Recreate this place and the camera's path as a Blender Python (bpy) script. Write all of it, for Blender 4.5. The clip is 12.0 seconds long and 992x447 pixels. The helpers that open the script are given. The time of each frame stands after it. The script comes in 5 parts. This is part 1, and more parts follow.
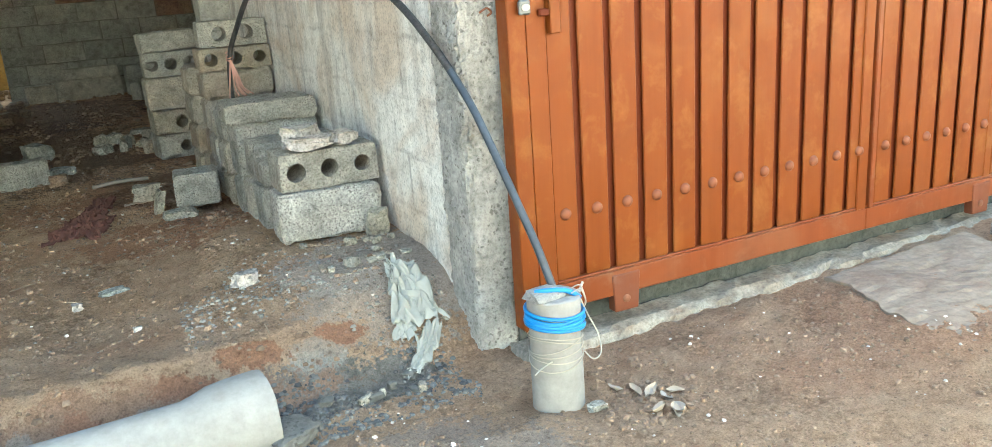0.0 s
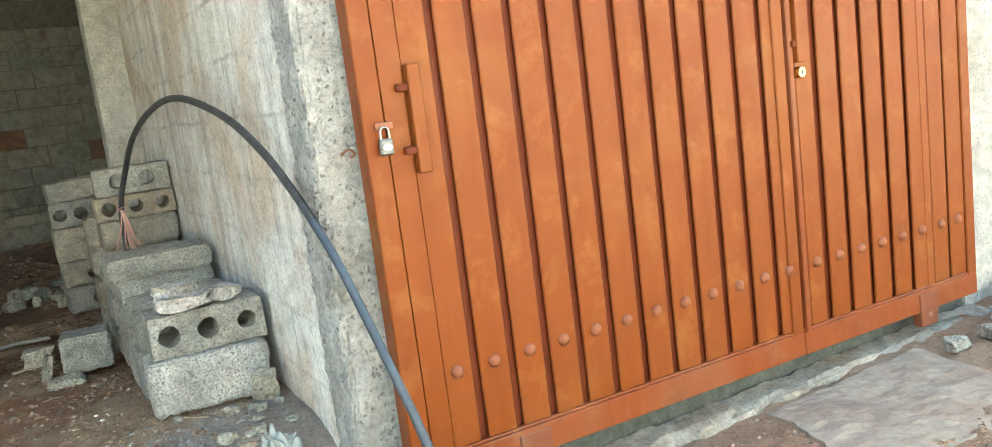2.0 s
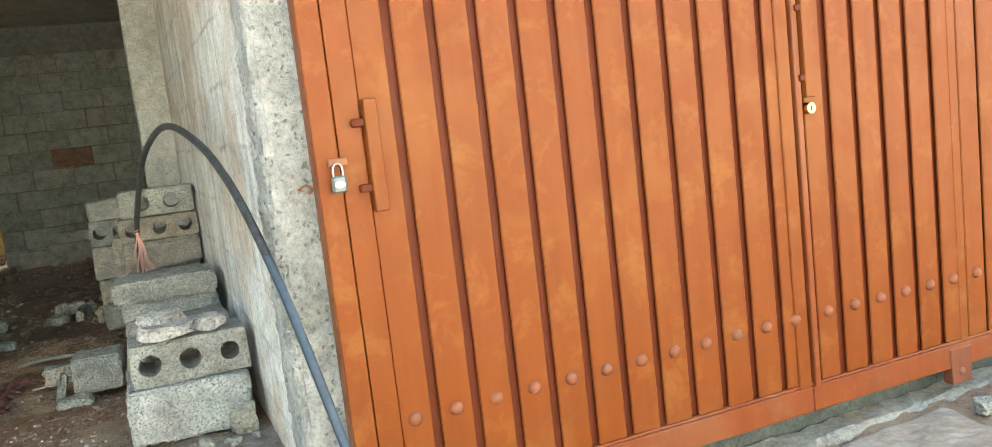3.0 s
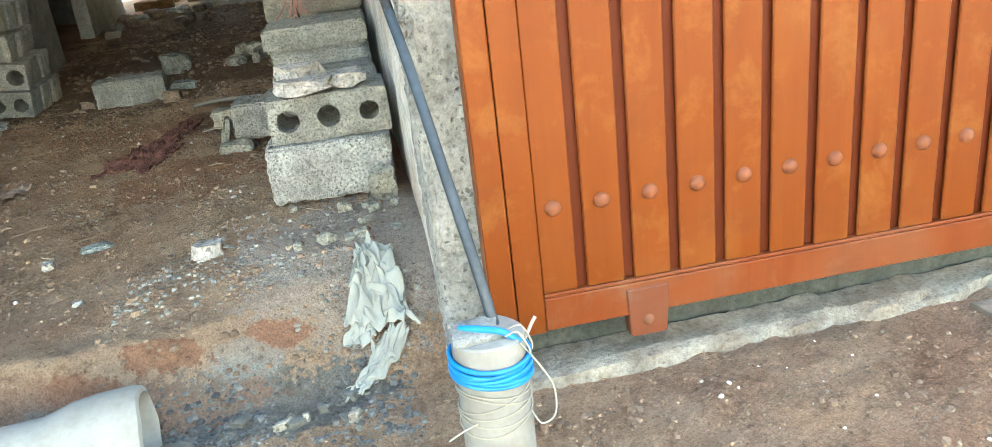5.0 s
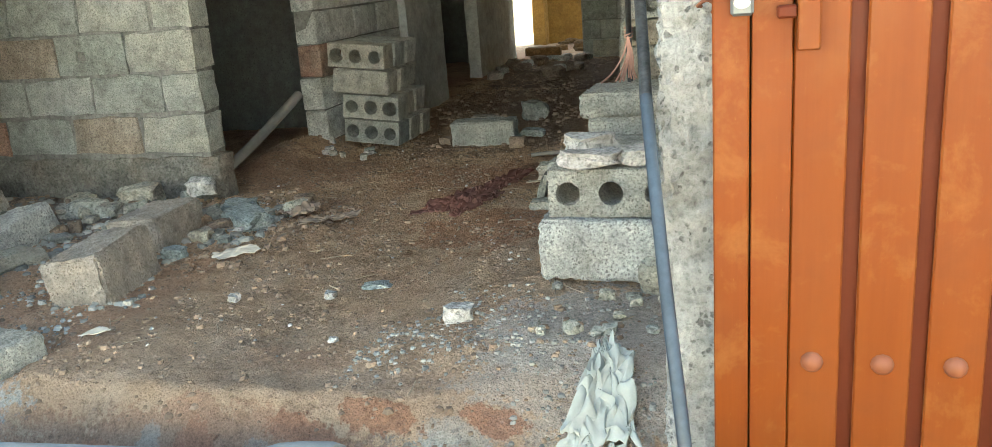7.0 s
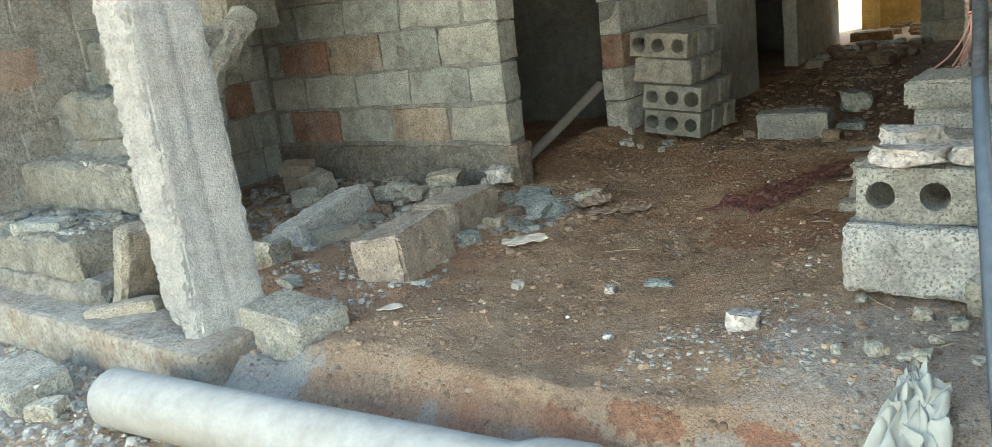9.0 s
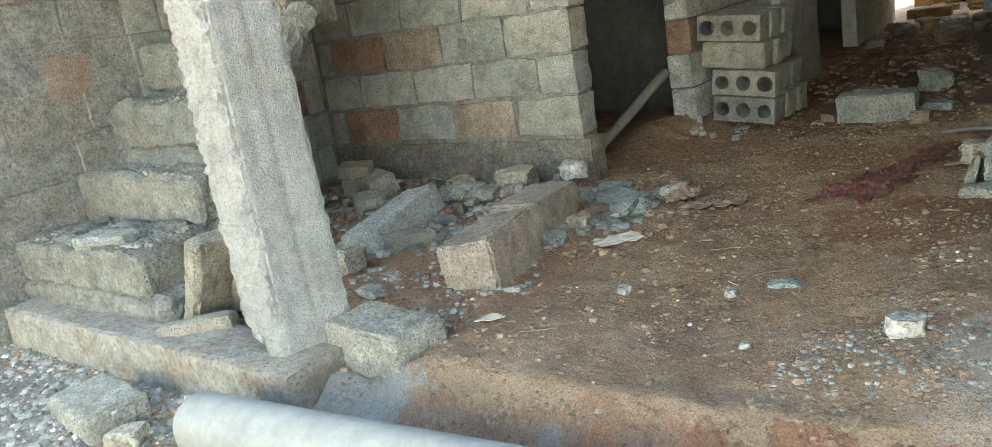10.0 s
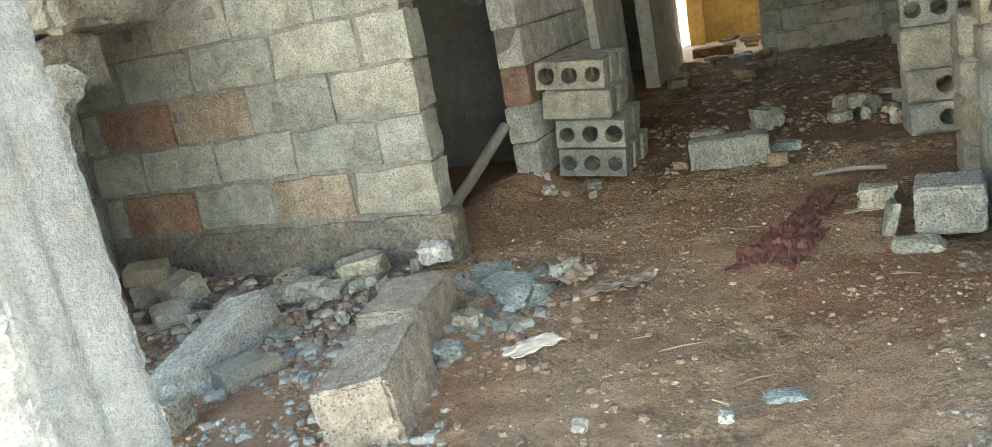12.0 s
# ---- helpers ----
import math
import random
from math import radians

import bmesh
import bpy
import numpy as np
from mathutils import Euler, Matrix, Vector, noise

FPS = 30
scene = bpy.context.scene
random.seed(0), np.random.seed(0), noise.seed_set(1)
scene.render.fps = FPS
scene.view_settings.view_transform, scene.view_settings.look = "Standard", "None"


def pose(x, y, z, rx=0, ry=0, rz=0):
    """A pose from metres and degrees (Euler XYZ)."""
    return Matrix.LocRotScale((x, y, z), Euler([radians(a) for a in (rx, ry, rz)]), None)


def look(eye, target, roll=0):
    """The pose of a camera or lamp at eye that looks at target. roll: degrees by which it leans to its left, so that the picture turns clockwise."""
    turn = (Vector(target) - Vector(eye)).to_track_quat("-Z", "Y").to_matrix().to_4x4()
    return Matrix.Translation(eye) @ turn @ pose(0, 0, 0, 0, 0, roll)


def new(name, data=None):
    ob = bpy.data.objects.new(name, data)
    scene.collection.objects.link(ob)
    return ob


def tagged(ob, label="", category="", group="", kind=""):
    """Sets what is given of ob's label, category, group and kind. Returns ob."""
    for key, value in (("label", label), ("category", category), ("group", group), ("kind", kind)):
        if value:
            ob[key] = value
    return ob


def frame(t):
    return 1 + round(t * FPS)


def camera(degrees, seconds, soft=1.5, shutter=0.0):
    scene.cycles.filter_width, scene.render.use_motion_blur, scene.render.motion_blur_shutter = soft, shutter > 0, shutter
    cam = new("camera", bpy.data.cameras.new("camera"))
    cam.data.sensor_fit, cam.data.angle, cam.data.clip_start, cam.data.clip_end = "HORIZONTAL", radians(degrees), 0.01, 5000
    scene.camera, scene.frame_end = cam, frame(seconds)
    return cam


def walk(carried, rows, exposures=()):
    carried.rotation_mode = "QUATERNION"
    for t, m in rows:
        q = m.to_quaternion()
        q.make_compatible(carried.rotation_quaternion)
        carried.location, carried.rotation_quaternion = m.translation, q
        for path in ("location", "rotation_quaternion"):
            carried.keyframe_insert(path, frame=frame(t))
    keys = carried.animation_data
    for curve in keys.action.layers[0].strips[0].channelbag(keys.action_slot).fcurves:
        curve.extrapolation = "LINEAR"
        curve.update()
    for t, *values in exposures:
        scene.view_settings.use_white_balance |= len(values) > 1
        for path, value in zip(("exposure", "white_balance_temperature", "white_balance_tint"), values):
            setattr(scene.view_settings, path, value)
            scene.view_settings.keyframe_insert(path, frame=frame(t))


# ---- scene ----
cam = camera(59.9, 12.0, soft=0.72)
PATH = [
    (0, (0.042, -0.013, 1.248), (0.882, 1.713, 0.687), -4.0),
    (0.5, (0.168, -0.042, 1.248), (0.989, 1.703, 0.716), -5.3),
    (1, (0.244, -0.029, 1.26), (1.146, 1.695, 0.797), -7.4),
    (1.5, (0.336, 0.089, 1.277), (1.276, 1.829, 0.98), -7.1),
    (2, (0.455, 0.146, 1.266), (1.386, 1.887, 0.95), -7.3),
    (2.5, (0.664, 0.112, 1.262), (1.576, 1.873, 1.001), -6.1),
    (2.7, (0.729, 0.093, 1.275), (1.58, 1.886, 1.031), -6.3),
    (4.3, (0.899, 0.362, 1.234), (1.533, 2.213, 0.821), -5.6),
    (4.5, (0.91, 0.393, 1.231), (1.491, 2.247, 0.759), -5.6),
    (5, (1.007, 0.439, 1.229), (1.284, 2.272, 0.478), -6.6),
    (5.5, (1.185, 0.452, 1.226), (1.149, 2.284, 0.426), -6.7),
    (6, (1.28, 0.501, 1.228), (1.012, 2.335, 0.476), -9.7),
    (6.5, (1.307, 0.615, 1.226), (0.908, 2.472, 0.598), -8.4),
    (7, (1.307, 0.746, 1.222), (0.755, 2.585, 0.661), -4.6),
    (7.5, (1.361, 0.811, 1.228), (0.58, 2.577, 0.707), -6.3),
    (7.7, (1.396, 0.826, 1.216), (0.504, 2.547, 0.723), -6.0),
    (9.3, (1.26, 0.872, 1.194), (0.061, 2.389, 0.684), -7.8),
    (9.5, (1.165, 0.873, 1.2), (-0.047, 2.381, 0.693), -8.0),
    (10, (0.982, 0.901, 1.197), (-0.24, 2.399, 0.684), -9.6),
    (10.5, (0.774, 1.009, 1.189), (-0.386, 2.559, 0.685), -10.8),
    (11, (0.598, 1.151, 1.209), (-0.392, 2.805, 0.678), -11.2),
    (11.5, (0.424, 1.273, 1.218), (-0.441, 3.004, 0.712), -10.7),
    (12, (0.263, 1.381, 1.245), (-0.503, 3.159, 0.745), -11.0),
]
walk(cam, [(t, look(eye, target, roll)) for t, eye, target, roll in PATH], [(0.0, 2.86, 6000, -10), (2.7, 2.82, 6000, -10), (4.5, 3.08, 6000, -10), (5.5, 2.95, 6000, -10), (7.0, 2.9, 6000, -10), (9.5, 2.8, 6000, -10), (10.5, 2.88, 6000, -10), (11.5, 3.1, 6000, -10), (12.0, 3.4, 6000, -10)])

# ---- world and light ----
world = bpy.data.worlds.new("world")
scene.world = world
world.use_nodes = True
wn = world.node_tree
sky = wn.nodes.new("ShaderNodeTexSky")
sky.sky_type, sky.sun_disc = "NISHITA", False
sky.dust_density, sky.ozone_density = 5.0, 0.6
sky.sun_elevation, sky.sun_rotation = radians(50), radians(36)
wn.links.new(sky.outputs[0], wn.nodes["Background"].inputs[0])
wn.nodes["Background"].inputs[1].default_value = 0.15
sun = new("sun", bpy.data.lights.new("sun", "SUN"))
sun.data.energy, sun.data.angle, sun.data.color = 5.0, radians(0.6), (1.0, 0.94, 0.84)
SUN_AZ, SUN_EL = radians(36), radians(50)
sun.matrix_world = look((6, 10, 12), (6 - math.sin(SUN_AZ) * math.cos(SUN_EL), 10 - math.cos(SUN_AZ) * math.cos(SUN_EL), 12 - math.sin(SUN_EL)))


# ---- materials ----
def node_mat(name):
    m = bpy.data.materials.new(name)
    m.use_nodes = True
    nt = m.node_tree
    return m, nt, nt.nodes["Principled BSDF"]


def add(nt, kind, **values):
    n = nt.nodes.new(kind)
    for key, v in values.items():
        if key == "op":
            n.operation = v
        elif key == "blend":
            n.data_type, n.blend_type = "RGBA", v
        else:
            n.inputs[key].default_value = v
    return n


def noise_node(nt, vec, scale, detail=4.0, rough=0.55, dist=0.0):
    n = add(nt, "ShaderNodeTexNoise", Scale=scale, Detail=detail, Roughness=rough, Distortion=dist)
    nt.links.new(vec, n.inputs["Vector"])
    return n.outputs["Fac"]


def ramp(nt, fac, stops):
    n = nt.nodes.new("ShaderNodeValToRGB")
    e = n.color_ramp.elements
    while len(e) < len(stops):
        e.new(0.5)
    for el, (p, c) in zip(e, stops):
        el.position = p
        el.color = (*c, 1) if len(c) == 3 else c
    nt.links.new(fac, n.inputs["Fac"])
    return n.outputs["Color"]


def mix(nt, fac, a, b, blend="MIX"):
    n = nt.nodes.new("ShaderNodeMix")
    n.data_type, n.blend_type = "RGBA", blend
    for sock, v in ((n.inputs[0], fac), (n.inputs[6], a), (n.inputs[7], b)):
        if isinstance(v, bpy.types.NodeSocket):
            nt.links.new(v, sock)
        elif isinstance(v, (int, float)):
            sock.default_value = v
        else:
            sock.default_value = (*v, 1)
    return n.outputs[2]


def maths(nt, op, a, b=0.0):
    n = nt.nodes.new("ShaderNodeMath")
    n.operation = op
    for sock, v in zip(n.inputs, (a, b)):
        if isinstance(v, bpy.types.NodeSocket):
            nt.links.new(v, sock)
        else:
            sock.default_value = v
    return n.outputs[0]


def bump(nt, bsdf, layers):
    """layers: (height socket, strength, distance)"""
    last = None
    for h, s, d in layers:
        n = add(nt, "ShaderNodeBump", Strength=s, Distance=d)
        nt.links.new(h, n.inputs["Height"])
        if last:
            nt.links.new(last, n.inputs["Normal"])
        last = n.outputs["Normal"]
    nt.links.new(last, bsdf.inputs["Normal"])


def own_coords(nt, world_space=False):
    """Coordinates of real size, shifted for each object."""
    if world_space:
        return nt.nodes.new("ShaderNodeNewGeometry").outputs["Position"]
    tc = nt.nodes.new("ShaderNodeTexCoord")
    oi = nt.nodes.new("ShaderNodeObjectInfo")
    v = nt.nodes.new("ShaderNodeVectorMath")
    v.operation = "ADD"
    sc = maths(nt, "MULTIPLY", oi.outputs["Random"], 37.0)
    nt.links.new(tc.outputs["Object"], v.inputs[0])
    nt.links.new(sc, v.inputs[1])
    return v.outputs[0]


def mineral(name, dark, light, tints=(), rough=0.92, grain=0.006, coarse=70.0, stain=None, stain_amount=0.5, world_space=False, lumps=0.4, speck=1.0, pores=0.5):
    """Concrete, block, stone and mortar: two scales of colour, open pores, grit and grain."""
    m, nt, b = node_mat(name)
    v = own_coords(nt, world_space)
    big = noise_node(nt, v, 3.5, 5)
    mid = noise_node(nt, v, 17, 6, 0.65)
    fine = noise_node(nt, v, coarse, 5, 0.7)
    col = ramp(nt, mid, [(0.25, dark), (0.75, light)])
    if tints:
        oi = nt.nodes.new("ShaderNodeObjectInfo")
        tint = ramp(nt, oi.outputs["Random"], tints)
        col = mix(nt, 1.0, col, tint, "MULTIPLY")
    if stain:
        col = mix(nt, ramp(nt, big, [(0.48, (0, 0, 0)), (0.68, (stain_amount,) * 3)]), col, stain)
    dots = ramp(nt, fine, [(0.34, (1 - 0.55 * speck,) * 3), (0.48, (1, 1, 1)), (0.66, (1 + 0.4 * speck,) * 3)])
    col = mix(nt, 1.0, col, dots, "MULTIPLY")
    patch = noise_node(nt, v, 8.5, 7, 0.72)
    col = mix(nt, min(1.0, 0.2 + speck), col, ramp(nt, patch, [(0.36, (0.76, 0.75, 0.73)), (0.48, (0.98, 0.98, 0.97)), (0.62, (1.2, 1.2, 1.18))]), "MULTIPLY")
    cells = add(nt, "ShaderNodeTexVoronoi", Scale=coarse * 0.75)
    stir = add(nt, "ShaderNodeTexNoise", Scale=coarse * 0.8, Detail=3.0)
    nt.links.new(v, stir.inputs["Vector"])
    shake = nt.nodes.new("ShaderNodeVectorMath")
    shake.operation = "MULTIPLY_ADD"
    nt.links.new(stir.outputs["Color"], shake.inputs[0])
    shake.inputs[1].default_value = (1.7 / coarse,) * 3
    nt.links.new(v, shake.inputs[2])
    nt.links.new(shake.outputs[0], cells.inputs["Vector"])
    gate_ = maths(nt, "ADD", cells.outputs["Distance"], maths(nt, "MULTIPLY", maths(nt, "SUBTRACT", mid, 0.5), -1.1))
    pit = ramp(nt, gate_, [(0.1, (0, 0, 0)), (0.26, (1, 1, 1))])
    col = mix(nt, pores, col, mix(nt, 1.0, col, mix(nt, pit, (0.45, 0.44, 0.42), (1.06, 1.06, 1.05)), "MULTIPLY"))
    nt.links.new(col, b.inputs["Base Color"])
    b.inputs["Roughness"].default_value = rough
    b.inputs["Specular IOR Level"].default_value = 0.25
    bump(nt, b, [(mid, lumps, 0.012), (fine, 1.0, grain * 1.3), (pit, min(1.0, pores * 1.4), 0.006)])
    return m


GREYS = [(0.0, (0.8, 0.82, 0.8)), (0.3, (1, 1, 0.97)), (0.55, (0.92, 0.9, 0.85)), (0.75, (1.08, 1.05, 0.98)), (0.86, (1.0, 0.92, 0.8)), (1.0, (1.05, 1.0, 0.92))]
WALLTINTS = [(0.0, (0.82, 0.85, 0.83)), (0.35, (0.95, 0.98, 0.96)), (0.7, (1.06, 1.06, 1.02)), (0.9, (1.02, 1.0, 0.95)), (1.0, (1.0, 0.94, 0.86))]
M_BLOCK = mineral("block_concrete", (0.35, 0.35, 0.335), (0.53, 0.532, 0.51), GREYS, grain=0.016, coarse=120, stain=(0.331, 0.285, 0.221), stain_amount=0.28, speck=0.8, pores=0.9)
M_BLOCKDUSTY = mineral("block_dusty", (0.30, 0.28, 0.247), (0.45, 0.428, 0.385), GREYS, grain=0.014, coarse=110, stain=(0.37, 0.292, 0.219), stain_amount=0.45, speck=0.5, pores=0.8)
M_WALLBLOCK = mineral("wall_block", (0.275, 0.272, 0.25), (0.425, 0.418, 0.385), WALLTINTS, grain=0.014, coarse=120, stain=(0.42, 0.42, 0.395), stain_amount=0.75, speck=0.75, pores=0.55)
M_REDBLOCK = mineral("red_block", (0.195, 0.112, 0.083), (0.295, 0.185, 0.14), grain=0.007, coarse=110, stain=(0.304, 0.264, 0.216), stain_amount=0.6)
M_STEP = mineral("dusty_step", (0.2162, 0.2162, 0.2024), (0.345, 0.345, 0.3238), GREYS, grain=0.016, coarse=90, stain=(0.30, 0.255, 0.2), stain_amount=0.5, speck=0.7, pores=0.8)
M_TANBLOCK = mineral("tan_block", (0.33, 0.28, 0.23), (0.525, 0.46, 0.39), grain=0.014, coarse=110, stain=(0.40, 0.32, 0.25), stain_amount=0.5, speck=0.6, pores=0.9)
M_PALEBLOCK = mineral("pale_block", (0.437, 0.4322, 0.4133), (0.627, 0.6222, 0.5985), grain=0.018, coarse=100, stain=(0.40, 0.36, 0.3), stain_amount=0.3, speck=0.9, pores=0.9)
# Orange tint carries the yard's warm light in the clods' own colour.
M_EARTHYARD = mineral("warm_glow_clod", (0.10, 0.055, 0.02), (0.16, 0.095, 0.04), grain=0.006, coarse=80)
M_PINKBLOCK = mineral("pink_block", (0.27, 0.19, 0.145), (0.36, 0.27, 0.22), grain=0.01, coarse=110, stain=(0.28, 0.25, 0.21), stain_amount=0.7, speck=0.5)
M_BROWNBLOCK = mineral("brown_block", (0.215, 0.172, 0.132), (0.315, 0.263, 0.21), grain=0.007, coarse=110, stain=(0.3, 0.277, 0.24), stain_amount=0.6)
M_MORTAR = mineral("mortar", (0.165, 0.158, 0.143), (0.265, 0.257, 0.236), grain=0.01, coarse=60, world_space=True, speck=0.5)
M_FOOT = mineral("smeared_mortar", (0.145, 0.135, 0.115), (0.25, 0.24, 0.212), grain=0.014, coarse=70, stain=(0.2, 0.15, 0.11), stain_amount=0.6, world_space=True, speck=0.8)
M_CEMENT = mineral("cement", (0.328, 0.324, 0.303), (0.476, 0.471, 0.443), grain=0.006, coarse=75, stain=(0.262, 0.246, 0.217), stain_amount=0.6, world_space=True, speck=0.35)
M_HONEY = mineral("honeycombed_cement", (0.3784, 0.374, 0.352), (0.528, 0.5236, 0.5016), grain=0.014, coarse=62, stain=(0.262, 0.246, 0.217), stain_amount=0.5, world_space=True, lumps=1.0, speck=0.5, pores=0.75)
M_PALECEMENT = mineral("pale_cement", (0.328, 0.328, 0.3157), (0.4346, 0.4346, 0.4223), grain=0.009, coarse=110, stain=(0.33, 0.322, 0.30), stain_amount=0.55, world_space=True, speck=0.4, pores=0.35)
M_SILL = mineral("dusty_sill", (0.2295, 0.2082, 0.1785), (0.357, 0.3357, 0.2975), grain=0.008, coarse=60, stain=(0.24, 0.18, 0.13), stain_amount=0.7, world_space=True, speck=0.5)
M_GATESILL = mineral("dirty_sill", (0.25, 0.22, 0.18), (0.43, 0.395, 0.34), grain=0.01, coarse=70, stain=(0.27, 0.2, 0.145), stain_amount=0.9, world_space=True, speck=0.5, pores=0.3)
# Near-black grey: the shadow band under the gate put into the colour.
M_GAPSHADE = mineral("gap_shade_cement", (0.06, 0.068, 0.065), (0.1, 0.11, 0.105), grain=0.005, coarse=60, world_space=True, speck=0.4, pores=0.3)
M_STONE = mineral("stone", (0.24, 0.24, 0.22), (0.42, 0.41, 0.37), GREYS, grain=0.006, coarse=80, stain=(0.3, 0.22, 0.16))
M_PALESTONE = mineral("pale_stone", (0.3268, 0.3096, 0.2881), (0.4988, 0.4773, 0.4558), [(0.0, (1, 0.97, 0.96)), (1.0, (0.94, 0.95, 0.95))], grain=0.005, coarse=60)
M_BLUESTONE = mineral("blue_stone", (0.23, 0.25, 0.242), (0.36, 0.39, 0.375), grain=0.01, coarse=80)
M_DIRTCLOD = mineral("clod", (0.15, 0.11, 0.085), (0.27, 0.21, 0.165), GREYS, grain=0.006, coarse=80)
# Dark tone puts the inner rooms' deep shade into the colour; also mortar lumps.
M_PLASTER = mineral("shade_and_mortar_grey", (0.112, 0.112, 0.104), (0.168, 0.168, 0.1568), grain=0.004, coarse=60, stain=(0.112, 0.105, 0.091), world_space=True, speck=0.3)
# The yard's warm yellow light is put into this wall colour.
M_YELLOW = mineral("yellow_glow_plaster", (0.272, 0.145, 0.0306), (0.357, 0.212, 0.0544), grain=0.004, coarse=40, stain=(0.221, 0.119, 0.0306), world_space=True, speck=0.3, pores=0.1)


def wall_plaster():
    """Grey blockwork with a thin cement wash: courses show as faint paler joints, brown damp stains."""
    m, nt, b = node_mat("washed_blockwork")
    v = own_coords(nt, True)
    sep = nt.nodes.new("ShaderNodeSeparateXYZ")
    nt.links.new(v, sep.inputs[0])
    comb = nt.nodes.new("ShaderNodeCombineXYZ")
    wob = noise_node(nt, v, 5, 3)
    nt.links.new(maths(nt, "ADD", sep.outputs[1], maths(nt, "MULTIPLY", wob, 0.05)), comb.inputs[0])
    nt.links.new(maths(nt, "ADD", sep.outputs[2], maths(nt, "MULTIPLY", wob, 0.05)), comb.inputs[1])
    br = add(nt, "ShaderNodeTexBrick", Scale=1.0)
    br.inputs["Mortar Size"].default_value = 0.014
    br.inputs["Mortar Smooth"].default_value = 0.85
    br.inputs["Brick Width"].default_value = 0.40
    br.inputs["Row Height"].default_value = 0.215
    br.inputs["Color1"].default_value = (0.70, 0.695, 0.655, 1)
    br.inputs["Color2"].default_value = (0.80, 0.79, 0.75, 1)
    br.inputs["Mortar"].default_value = (0.45, 0.45, 0.43, 1)
    nt.links.new(comb.outputs[0], br.inputs["Vector"])
    big = noise_node(nt, v, 1.7, 5, 0.6, 0.6)
    mid = noise_node(nt, v, 9, 6, 0.65)
    fine = noise_node(nt, v, 90, 5, 0.7)
    stretch = nt.nodes.new("ShaderNodeMapping")
    stretch.inputs["Scale"].default_value = (9, 9, 1.2)
    nt.links.new(v, stretch.inputs[0])
    drip = noise_node(nt, stretch.outputs[0], 1.0, 5)
    col = mix(nt, ramp(nt, noise_node(nt, v, 2.6, 6, 0.65), [(0.4, (0.15,) * 3), (0.58, (0.95,) * 3)]), br.outputs["Color"], (0.77, 0.76, 0.72))
    col = mix(nt, ramp(nt, big, [(0.46, (0, 0, 0)), (0.62, (0.75,) * 3)]), col, (0.55, 0.45, 0.35))
    col = mix(nt, ramp(nt, drip, [(0.5, (0, 0, 0)), (0.66, (0.6,) * 3)]), col, (0.40, 0.385, 0.36))
    blot = noise_node(nt, v, 13, 8, 0.75)
    col = mix(nt, 1.0, col, ramp(nt, blot, [(0.34, (0.7, 0.69, 0.67)), (0.48, (1, 1, 1)), (0.64, (1.14,) * 3)]), "MULTIPLY")
    col = mix(nt, 1.0, col, ramp(nt, fine, [(0.34, (0.66,) * 3), (0.48, (1, 1, 1)), (0.7, (1.15,) * 3)]), "MULTIPLY")
    nt.links.new(col, b.inputs["Base Color"])
    b.inputs["Roughness"].default_value = 0.93
    b.inputs["Specular IOR Level"].default_value = 0.2
    bump(nt, b, [(br.outputs["Fac"], 0.4, -0.006), (mid, 0.6, 0.015), (fine, 0.8, 0.006)])
    return m


M_WASH = wall_plaster()
M_PALEWALL = mineral("pale_render", (0.66, 0.62, 0.55), (0.78, 0.75, 0.68), grain=0.003, coarse=40, stain=(0.55, 0.5, 0.42), world_space=True, pores=0.1)
M_WASHWEST = mineral("smeared_blockwork", (0.185, 0.178, 0.16), (0.315, 0.306, 0.28), grain=0.012, coarse=65, stain=(0.27, 0.205, 0.155), stain_amount=0.5, world_space=True, lumps=0.9, speck=0.7, pores=0.5)


